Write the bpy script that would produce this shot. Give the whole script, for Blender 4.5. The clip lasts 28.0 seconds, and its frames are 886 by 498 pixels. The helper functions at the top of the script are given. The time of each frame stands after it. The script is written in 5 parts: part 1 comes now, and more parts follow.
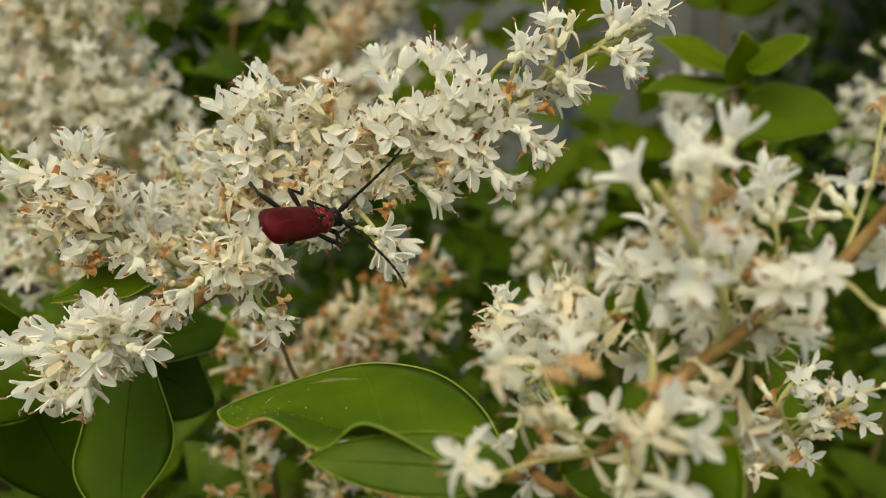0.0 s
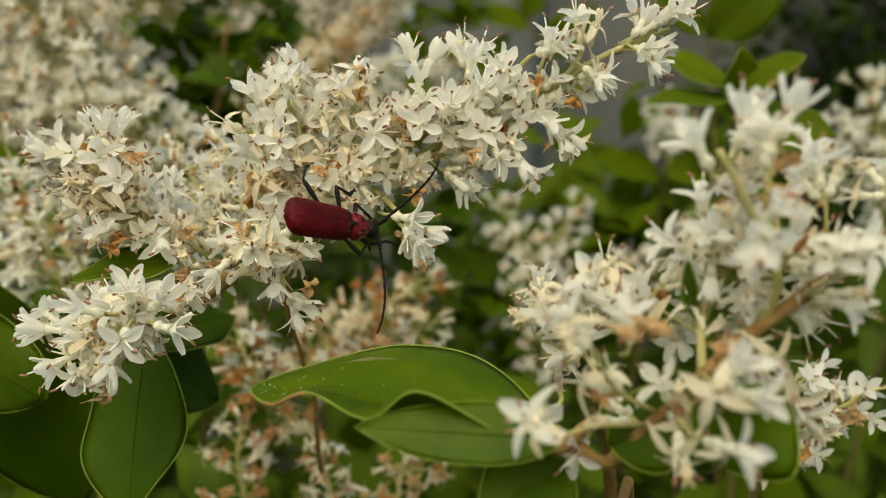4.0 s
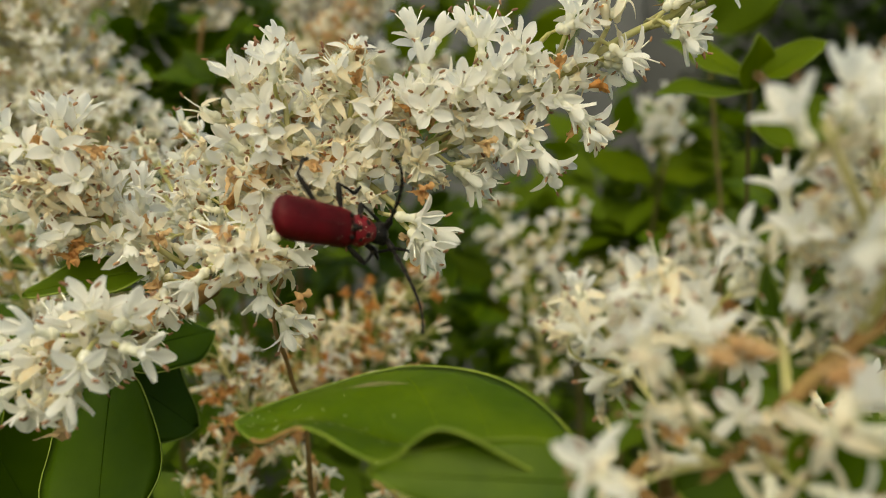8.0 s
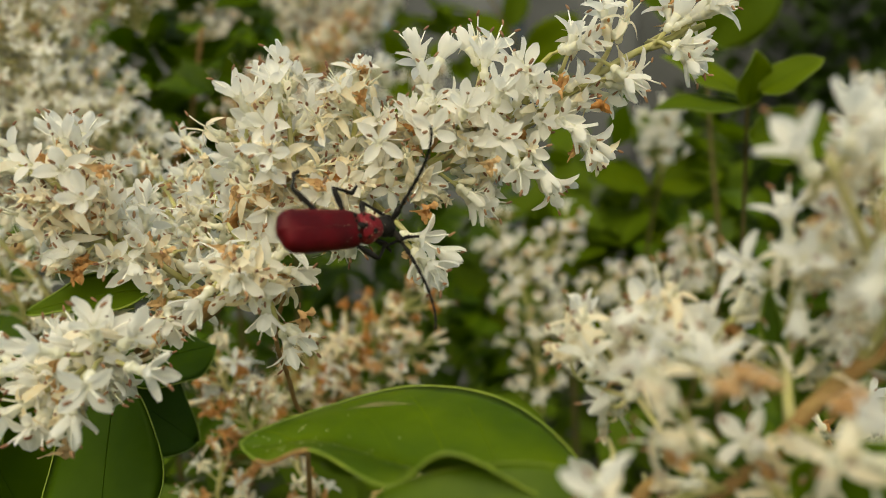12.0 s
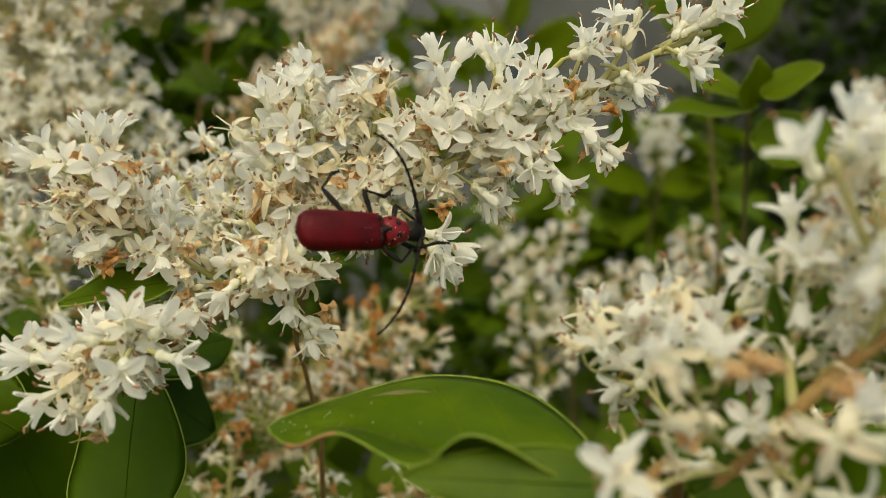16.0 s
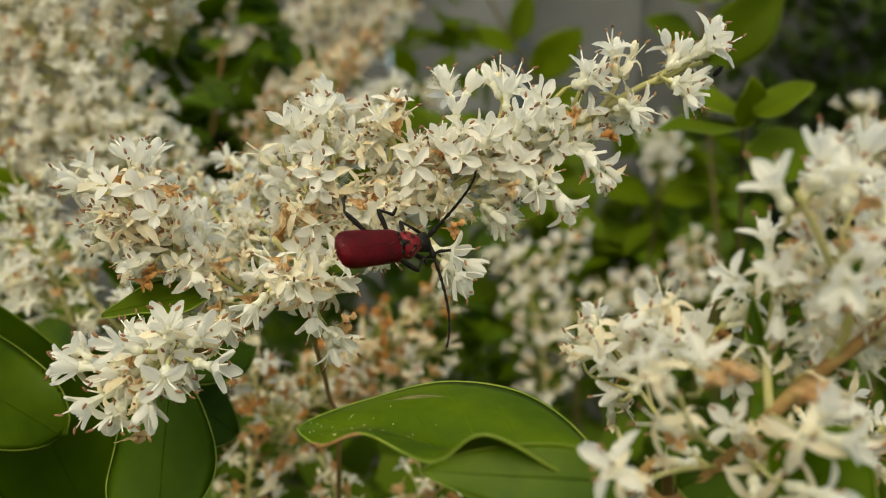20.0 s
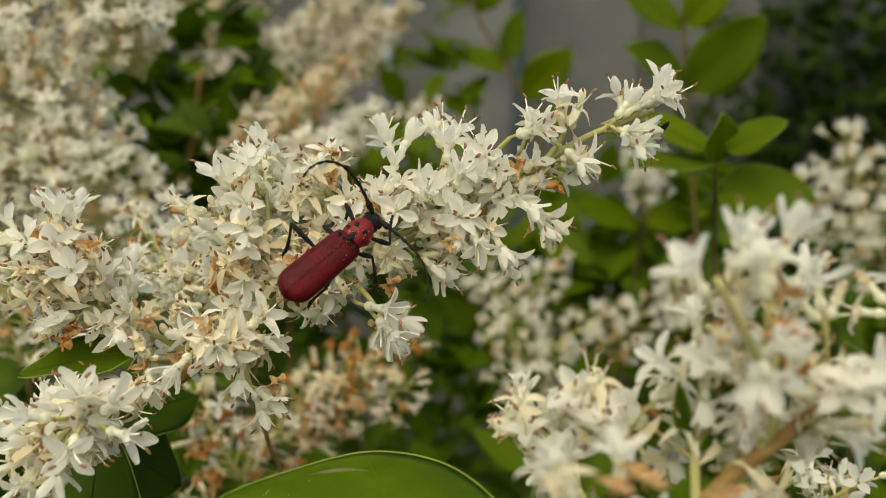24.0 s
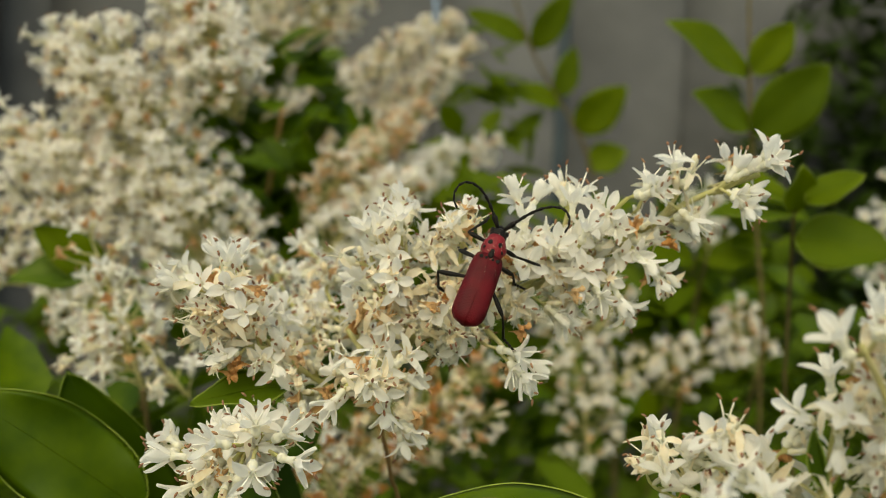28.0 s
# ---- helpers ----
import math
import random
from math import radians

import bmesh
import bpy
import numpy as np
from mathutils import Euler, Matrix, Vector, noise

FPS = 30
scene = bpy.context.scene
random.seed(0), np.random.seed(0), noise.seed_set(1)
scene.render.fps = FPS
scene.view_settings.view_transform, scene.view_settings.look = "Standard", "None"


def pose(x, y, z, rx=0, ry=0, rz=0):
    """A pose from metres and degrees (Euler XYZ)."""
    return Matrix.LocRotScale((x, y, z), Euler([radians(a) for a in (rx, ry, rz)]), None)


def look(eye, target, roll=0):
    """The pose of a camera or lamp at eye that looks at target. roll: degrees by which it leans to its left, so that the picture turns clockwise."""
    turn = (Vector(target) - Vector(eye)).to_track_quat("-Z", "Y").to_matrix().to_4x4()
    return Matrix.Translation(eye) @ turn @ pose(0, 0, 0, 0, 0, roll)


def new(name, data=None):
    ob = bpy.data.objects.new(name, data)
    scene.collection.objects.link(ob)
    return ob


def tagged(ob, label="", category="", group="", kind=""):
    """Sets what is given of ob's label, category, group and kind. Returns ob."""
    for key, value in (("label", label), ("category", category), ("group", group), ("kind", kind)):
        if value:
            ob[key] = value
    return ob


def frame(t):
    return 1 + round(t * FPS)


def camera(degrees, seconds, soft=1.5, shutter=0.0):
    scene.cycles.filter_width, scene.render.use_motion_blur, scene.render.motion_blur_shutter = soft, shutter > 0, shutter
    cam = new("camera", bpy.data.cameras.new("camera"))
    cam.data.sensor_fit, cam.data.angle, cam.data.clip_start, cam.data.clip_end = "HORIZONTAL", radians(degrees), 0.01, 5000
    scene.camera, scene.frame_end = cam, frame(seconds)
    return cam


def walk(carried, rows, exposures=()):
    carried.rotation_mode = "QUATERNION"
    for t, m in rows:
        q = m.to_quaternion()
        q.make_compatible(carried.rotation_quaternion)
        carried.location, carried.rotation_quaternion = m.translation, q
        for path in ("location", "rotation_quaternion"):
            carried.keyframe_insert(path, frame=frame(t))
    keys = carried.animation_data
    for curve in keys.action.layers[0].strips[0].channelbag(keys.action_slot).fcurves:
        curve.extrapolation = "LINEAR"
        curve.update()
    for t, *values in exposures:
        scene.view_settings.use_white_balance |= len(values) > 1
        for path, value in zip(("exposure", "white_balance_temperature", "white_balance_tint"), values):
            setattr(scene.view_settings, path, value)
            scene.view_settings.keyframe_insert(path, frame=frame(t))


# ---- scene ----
import itertools

# ---- camera and its path ----
cam = camera(58.2, 28.0, soft=0.75)
cam.data.dof.use_dof = True
cam.data.dof.focus_distance = 0.117
cam.data.dof.aperture_fstop = 17.5
PATH = [
    (0, (0.00498, 0.00465, 1.20339), (0.0008, 1.9875, 0.9419), -0.34),
    (0.5, (0.00204, 0.00485, 1.20038), (0.0273, 1.9905, 0.9622), 0.28),
    (1, (-0.00139, 0.00010, 1.20114), (0.0358, 1.9856, 0.9637), 1.07),
    (1.5, (-0.00338, -0.00034, 1.19928), (0.0447, 1.9883, 0.9916), 1.37),
    (2, (-0.00177, 0.00490, 1.19733), (0.0501, 1.9947, 1.0022), 1.60),
    (2.5, (-0.00218, 0.00175, 1.19941), (0.0648, 1.9914, 1.0072), 1.75),
    (4.5, (-0.00822, 0.00555, 1.19663), (0.0870, 1.9944, 1.0086), 0.97),
    (5, (-0.01307, 0.01051, 1.19695), (0.0991, 1.9989, 1.0133), 0.79),
    (5.5, (-0.01508, 0.01626, 1.19657), (0.1039, 2.0043, 1.0134), 0.57),
    (6, (-0.01268, 0.02104, 1.19543), (0.1294, 2.0084, 1.0214), 0.46),
    (6.5, (-0.00834, 0.02341, 1.19578), (0.1506, 2.0088, 1.0141), 0.57),
    (7, (-0.00465, 0.02280, 1.19574), (0.1388, 2.0100, 1.0216), 0.41),
    (7.5, (-0.00691, 0.02132, 1.19597), (0.1495, 2.0067, 1.0121), 0.51),
    (8, (-0.00837, 0.01937, 1.19538), (0.1255, 2.0071, 1.0194), 0.64),
    (8.5, (-0.00906, 0.01716, 1.19691), (0.1275, 2.0038, 1.0112), 0.76),
    (9, (-0.01042, 0.01678, 1.19734), (0.1358, 2.0032, 1.0159), 0.73),
    (9.5, (-0.00973, 0.01531, 1.19759), (0.1238, 2.0020, 1.0094), 0.82),
    (10, (-0.00991, 0.01534, 1.19714), (0.1381, 2.0012, 1.0117), 0.74),
    (10.5, (-0.00946, 0.01528, 1.19701), (0.1384, 2.0006, 1.0056), 0.86),
    (11, (-0.00967, 0.01621, 1.19628), (0.1453, 2.0020, 1.0153), 0.86),
    (11.5, (-0.00845, 0.01682, 1.19706), (0.1254, 2.0050, 1.0264), 0.91),
    (12, (-0.00954, 0.01888, 1.19718), (0.1374, 2.0070, 1.0366), 0.90),
    (12.5, (-0.00952, 0.01945, 1.19668), (0.1418, 2.0076, 1.0401), 0.93),
    (14.5, (-0.00995, 0.01452, 1.19705), (0.1291, 2.0034, 1.0389), 1.38),
    (15, (-0.01093, 0.01491, 1.19720), (0.1418, 2.0027, 1.0382), 1.41),
    (15.5, (-0.01258, 0.01427, 1.19783), (0.1407, 2.0011, 1.0272), 1.41),
    (16, (-0.01252, 0.01454, 1.19675), (0.1418, 2.0024, 1.0404), 1.35),
    (16.5, (-0.01156, 0.01332, 1.19750), (0.1338, 2.0011, 1.0317), 1.40),
    (17, (-0.01251, 0.01194, 1.19705), (0.1400, 2.0000, 1.0405), 1.37),
    (17.5, (-0.01377, 0.01059, 1.19753), (0.1308, 1.9990, 1.0380), 1.32),
    (18, (-0.01564, 0.01041, 1.19681), (0.1344, 1.9998, 1.0557), 1.30),
    (18.5, (-0.01421, 0.00959, 1.19776), (0.1093, 2.0006, 1.0542), 1.34),
    (19, (-0.01356, 0.00785, 1.19791), (0.1180, 1.9985, 1.0562), 1.21),
    (19.5, (-0.01425, 0.00626, 1.19809), (0.1099, 1.9977, 1.0615), 1.26),
    (20, (-0.01442, 0.00522, 1.19912), (0.1290, 1.9948, 1.0549), 1.30),
    (20.5, (-0.01258, 0.00825, 1.19884), (0.1060, 2.0002, 1.0649), 1.26),
    (22.5, (-0.00787, 0.01270, 1.20154), (0.1395, 2.0038, 1.0842), 1.58),
    (23, (-0.00324, 0.01254, 1.20555), (0.1160, 2.0054, 1.0867), 1.46),
    (23.5, (-0.00486, 0.01206, 1.20604), (0.1494, 2.0030, 1.0944), 1.66),
    (24, (-0.00450, 0.01030, 1.20570), (0.1356, 2.0021, 1.0915), 1.61),
    (24.5, (-0.00705, 0.00928, 1.20482), (0.1374, 2.0015, 1.1046), 1.79),
    (25, (-0.00903, 0.00799, 1.20580), (0.1349, 1.9997, 1.0949), 1.73),
    (25.5, (-0.00906, 0.00685, 1.20635), (0.1152, 2.0004, 1.1052), 1.84),
    (26, (-0.01101, 0.00642, 1.20707), (0.1002, 2.0010, 1.1099), 2.11),
    (26.5, (-0.01561, 0.00502, 1.20838), (0.0675, 2.0018, 1.1318), 2.37),
    (27, (-0.02165, 0.00067, 1.20974), (0.0424, 1.9986, 1.1460), 2.45),
    (27.5, (-0.01998, -0.00065, 1.20966), (0.0400, 1.9976, 1.1502), 2.55),
    (28, (-0.02083, -0.00140, 1.20976), (0.0348, 1.9971, 1.1552), 2.68),
]
walk(cam, [(t, look(eye, target, roll)) for t, eye, target, roll in PATH], [(0, 0.42, 8050, -5.3), (28, 0.42, 8050, -5.3)])

# ---- light: a bright overcast sky ----
world = bpy.data.worlds.new("overcast_sky")
scene.world = world
world.use_nodes = True
wn, wl = world.node_tree.nodes, world.node_tree.links
sky = wn.new("ShaderNodeTexSky")
sky.sky_type = "NISHITA"
sky.sun_disc = False
sky.sun_elevation, sky.sun_rotation = radians(54), radians(200)
sky.air_density, sky.dust_density, sky.ozone_density = 1.0, 4.0, 0.6
wl.new(sky.outputs[0], wn["Background"].inputs[0])
wn["Background"].inputs[1].default_value = 0.15
sun_data = bpy.data.lights.new("sun", "SUN")
sun_data.energy, sun_data.angle, sun_data.color = 0.55, radians(75), (1.0, 0.985, 0.94)
sun = new("sun", sun_data)
sun.matrix_world = look((0, 0, 4), (0.3, 0.82, 4 - 1.2))


# ---- materials ----
def material(name, base, rough=0.5, spec=0.4, vary=None, scale=400.0, bump=0.0, bump_scale=900.0, through_light=0.0, by_object=0.0, metal=0.0, island=0.0, shift=None, coat=0.0, glow=None):
    m = bpy.data.materials.new(name)
    m.use_nodes = True
    n, l = m.node_tree.nodes, m.node_tree.links
    b = n["Principled BSDF"]
    b.inputs["Roughness"].default_value = rough
    b.inputs["Specular IOR Level"].default_value = spec
    b.inputs["Metallic"].default_value = metal
    b.inputs["Coat Weight"].default_value = coat
    b.inputs["Base Color"].default_value = (*base, 1)
    geo = n.new("ShaderNodeNewGeometry")
    tex = n.new("ShaderNodeTexCoord")
    colour = None
    if vary:
        t = n.new("ShaderNodeTexNoise")
        t.inputs["Scale"].default_value, t.inputs["Detail"].default_value = scale, 4
        l.new(tex.outputs["Object"], t.inputs["Vector"])
        ramp = n.new("ShaderNodeValToRGB")
        ramp.color_ramp.elements[0].position, ramp.color_ramp.elements[1].position = 0.35, 0.68
        ramp.color_ramp.elements[0].color, ramp.color_ramp.elements[1].color = (*base, 1), (*vary, 1)
        l.new(t.outputs["Fac"], ramp.inputs["Fac"])
        colour = ramp.outputs["Color"]
    if shift and (by_object or island):
        mix = n.new("ShaderNodeMix")
        mix.data_type = "RGBA"
        info = n.new("ShaderNodeObjectInfo") if by_object else geo
        mul = n.new("ShaderNodeMath")
        mul.operation = "MULTIPLY"
        mul.inputs[1].default_value = by_object or island
        l.new(info.outputs["Random" if by_object else "Random Per Island"], mul.inputs[0])
        l.new(mul.outputs[0], mix.inputs["Factor"])
        mix.inputs["A"].default_value, mix.inputs["B"].default_value = (*base, 1), (*shift, 1)
        if colour:
            l.new(colour, mix.inputs["A"])
        colour = mix.outputs["Result"]
    if colour:
        l.new(colour, b.inputs["Base Color"])
    if bump:
        t2 = n.new("ShaderNodeTexNoise")
        t2.inputs["Scale"].default_value, t2.inputs["Detail"].default_value = bump_scale, 3
        l.new(tex.outputs["Object"], t2.inputs["Vector"])
        bp = n.new("ShaderNodeBump")
        bp.inputs["Strength"].default_value, bp.inputs["Distance"].default_value = bump, 0.0004
        l.new(t2.outputs["Fac"], bp.inputs["Height"])
        l.new(bp.outputs["Normal"], b.inputs["Normal"])
    if through_light:
        tr = n.new("ShaderNodeBsdfTranslucent")
        tr.inputs["Color"].default_value = (*[min(1, c * 1.15) for c in base], 1)
        if glow:
            tr.inputs["Color"].default_value = (*glow, 1)
        elif colour:
            l.new(colour, tr.inputs["Color"])
        ms = n.new("ShaderNodeMixShader")
        ms.inputs[0].default_value = through_light
        l.new(b.outputs[0], ms.inputs[1])
        l.new(tr.outputs[0], ms.inputs[2])
        l.new(ms.outputs[0], n["Material Output"].inputs["Surface"])
    return m


PETAL = material("white_petal", (0.97, 0.968, 0.955), 0.45, 0.3, (0.965, 0.955, 0.92), 450, 0.32, 1300, 0.55, by_object=0.4, shift=(0.965, 0.935, 0.84), glow=(0.99, 0.97, 0.89))
PETAL_OLD = material("ageing_cream_petal", (0.93, 0.86, 0.68), 0.6, 0.2, (0.86, 0.71, 0.44), 700, 0.35, 1500, 0.45, by_object=0.6, shift=(0.95, 0.92, 0.83))
TUBE = material("cream_flower_tube", (0.95, 0.94, 0.85), 0.5, 0.3, (0.93, 0.90, 0.70), 700, 0.1, 1500, 0.45)
FILAMENT = material("white_filament", (0.90, 0.87, 0.78), 0.5)
ANTHER = material("brown_anther", (0.20, 0.085, 0.055), 0.85, 0.12, (0.30, 0.16, 0.10), 2500, 0.6, 4000, by_object=0.8, shift=(0.42, 0.25, 0.14))
STALK = material("yellow_green_stalk", (0.52, 0.50, 0.18), 0.55, 0.3, (0.66, 0.60, 0.33), 300, 0.15, 1500, 0.3)
BUD = material("cream_bud", (0.93, 0.89, 0.74), 0.5, 0.3, (0.88, 0.80, 0.56), 600, 0.1, 1500, 0.4)
WITHERED = material("withered_orange_petal", (0.52, 0.20, 0.04), 0.7, 0.2, (0.70, 0.39, 0.14), 900, 0.6, 2000, 0.4, by_object=0.9, shift=(0.76, 0.56, 0.32))
TWIG = material("brown_twig_bark", (0.22, 0.12, 0.04), 0.75, 0.25, (0.32, 0.21, 0.08), 350, 0.6, 1200)
TWIG_DARK = material("dull_olive_twig", (0.085, 0.07, 0.022), 0.8, 0.2, (0.13, 0.10, 0.035), 200, 0.5, 900)
LEAF = material("glossy_green_leaf", (0.042, 0.088, 0.0015), 0.45, 0.14, (0.108, 0.172, 0.003), 85, 0.35, 420, 0.25, by_object=0.4, shift=(0.03, 0.06, 0.004))
LEAF_YOUNG = material("fresh_green_leaf", (0.115, 0.175, 0.002), 0.6, 0.12, (0.155, 0.215, 0.003), 90, 0.2, 500, 0.45, by_object=0.7, shift=(0.075, 0.13, 0.006))
# hedge leaves: their deep shade is put into this near-black green
LEAF_SHADED = material("deep_shade_foliage", (0.012, 0.026, 0.002), 0.7, 0.08, (0.022, 0.042, 0.003), 60, 0.2, 400, 0.15, island=1.0, shift=(0.03, 0.055, 0.006))
LEAF_MID = material("mid_green_foliage", (0.035, 0.062, 0.003), 0.65, 0.1, (0.06, 0.10, 0.004), 60, 0.2, 400, 0.25, island=1.0, shift=(0.085, 0.135, 0.006))
SCAR = material("dry_leaf_scar", (0.13, 0.125, 0.05), 0.85, 0.15, (0.08, 0.105, 0.02), 900, 0.5, 2000)
MARGIN = material("yellow_green_leaf_margin", (0.20, 0.26, 0.03), 0.5, 0.3, (0.13, 0.19, 0.02), 300)
LEAF_OLD = material("mature_dark_green_leaf", (0.032, 0.070, 0.0012), 0.55, 0.1, (0.060, 0.112, 0.002), 55, 0.45, 420, 0.3)
RED = material("dull_red_elytra", (0.12, 0.002, 0.007), 0.42, 0.34, (0.24, 0.005, 0.014), 260, 0.45, 4200)
BLACK = material("black_chitin", (0.008, 0.007, 0.006), 0.5, 0.16, (0.018, 0.014, 0.011), 900, 0.5, 5000)
FENCE = material("weathered_grey_board", (0.080, 0.083, 0.084), 0.85, 0.2, (0.115, 0.118, 0.118), 9, 0.5, 60, by_object=0.6, shift=(0.052, 0.054, 0.055))
POST = material("dark_brown_post", (0.055, 0.04, 0.035), 0.85, 0.2, (0.08, 0.06, 0.05), 15, 0.4, 60)
POLE = material("blue_grey_pole", (0.016, 0.028, 0.036), 0.6, 0.25, (0.03, 0.045, 0.05), 20)
SOIL = material("garden_soil", (0.045, 0.035, 0.02), 0.95, 0.1, (0.03, 0.05, 0.012), 6, 0.6, 30)


# ---- mesh helpers ----
def V(p):
    return Vector(p)


def mesh_of(name, bm, *mats, smooth=True):
    bm.normal_update()
    me = bpy.data.meshes.new(name)
    bm.to_mesh(me)
    bm.free()
    for m in mats:
        me.materials.append(m)
    if smooth:
        me.polygons.foreach_set("use_smooth", [True] * len(me.polygons))
    return me


def put(name, me, parent=None, m=None, label=""):
    ob = new(name, me)
    if parent:
        ob.parent = parent
    if m is not None:
        ob.matrix_basis = m
    return tagged(ob, label)


def part(name, bm, mat, parent, label="", kind=""):
    return tagged(put(name, mesh_of(name, bm, mat), parent, None, label), kind=kind)


def thing(name, label, category, group="", at=(0, 0, 0)):
    ob = new(name)
    ob.empty_display_size = 0.01
    ob.location = at
    return tagged(ob, label, category, group)


def tube(bm, pts, radii, sides=6, mat=0, caps=True):
    """A round tube through pts; radii is one number or one for each point."""
    pts = [V(p) for p in pts]
    if not hasattr(radii, "__len__"):
        radii = [radii] * len(pts)
    rings, side = [], None
    for i, p in enumerate(pts):
        d = (pts[min(i + 1, len(pts) - 1)] - pts[max(i - 1, 0)]).normalized()
        if side is None:
            side = d.orthogonal().normalized()
        side = (side - d * side.dot(d)).normalized()
        up = d.cross(side)
        rings.append([bm.verts.new(p + radii[i] * (math.cos(a) * side + math.sin(a) * up)) for a in (2 * math.pi * k / sides for k in range(sides))])
    for a, b in zip(rings, rings[1:]):
        for k in range(sides):
            bm.faces.new((a[k], a[(k + 1) % sides], b[(k + 1) % sides], b[k])).material_index = mat
    if caps:
        bm.faces.new(rings[0][::-1]).material_index = mat
        bm.faces.new(rings[-1]).material_index = mat
    return bm


def smooth_line(pts, n=4):
    """A Catmull-Rom line through pts."""
    p = [V(q) for q in pts]
    p = [2 * p[0] - p[1]] + p + [2 * p[-1] - p[-2]]
    out = []
    for i in range(1, len(p) - 2):
        for k in range(n):
            t = k / n
            out.append(0.5 * (2 * p[i] + (p[i + 1] - p[i - 1]) * t + (2 * p[i - 1] - 5 * p[i] + 4 * p[i + 1] - p[i + 2]) * t * t + (3 * p[i] - p[i - 1] - 3 * p[i + 1] + p[i + 2]) * t ** 3))
    return out + [p[-2]]


def blob(bm, centre, sizes, turn=None, seg=8, rings=5, mat=0):
    """An ellipsoid."""
    m = Matrix.Translation(centre) @ (turn or Matrix()) @ Matrix.Diagonal((*sizes, 1))
    made = bmesh.ops.create_uvsphere(bm, u_segments=seg, v_segments=rings, radius=1, matrix=m)
    for f in {f for v in made["verts"] for f in v.link_faces}:
        f.material_index = mat
    return bm


def frame_of(p, ahead, up):
    """A pose at p whose y axis points ahead and whose z axis is as near to up as can be."""
    y = V(ahead).normalized()
    z = V(up)
    z = (z - y * z.dot(y)).normalized()
    x = y.cross(z)
    return Matrix(((x.x, y.x, z.x, p[0]), (x.y, y.y, z.y, p[1]), (x.z, y.z, z.z, p[2]), (0, 0, 0, 1)))


def outward(p, d, spin, size):
    """A pose at p whose z axis points along d, turned by spin about it."""
    return Matrix.Translation(p) @ V(d).to_track_quat("Z", "Y").to_matrix().to_4x4() @ Matrix.Rotation(spin, 4, "Z") @ Matrix.Diagonal((size, size, size, 1))


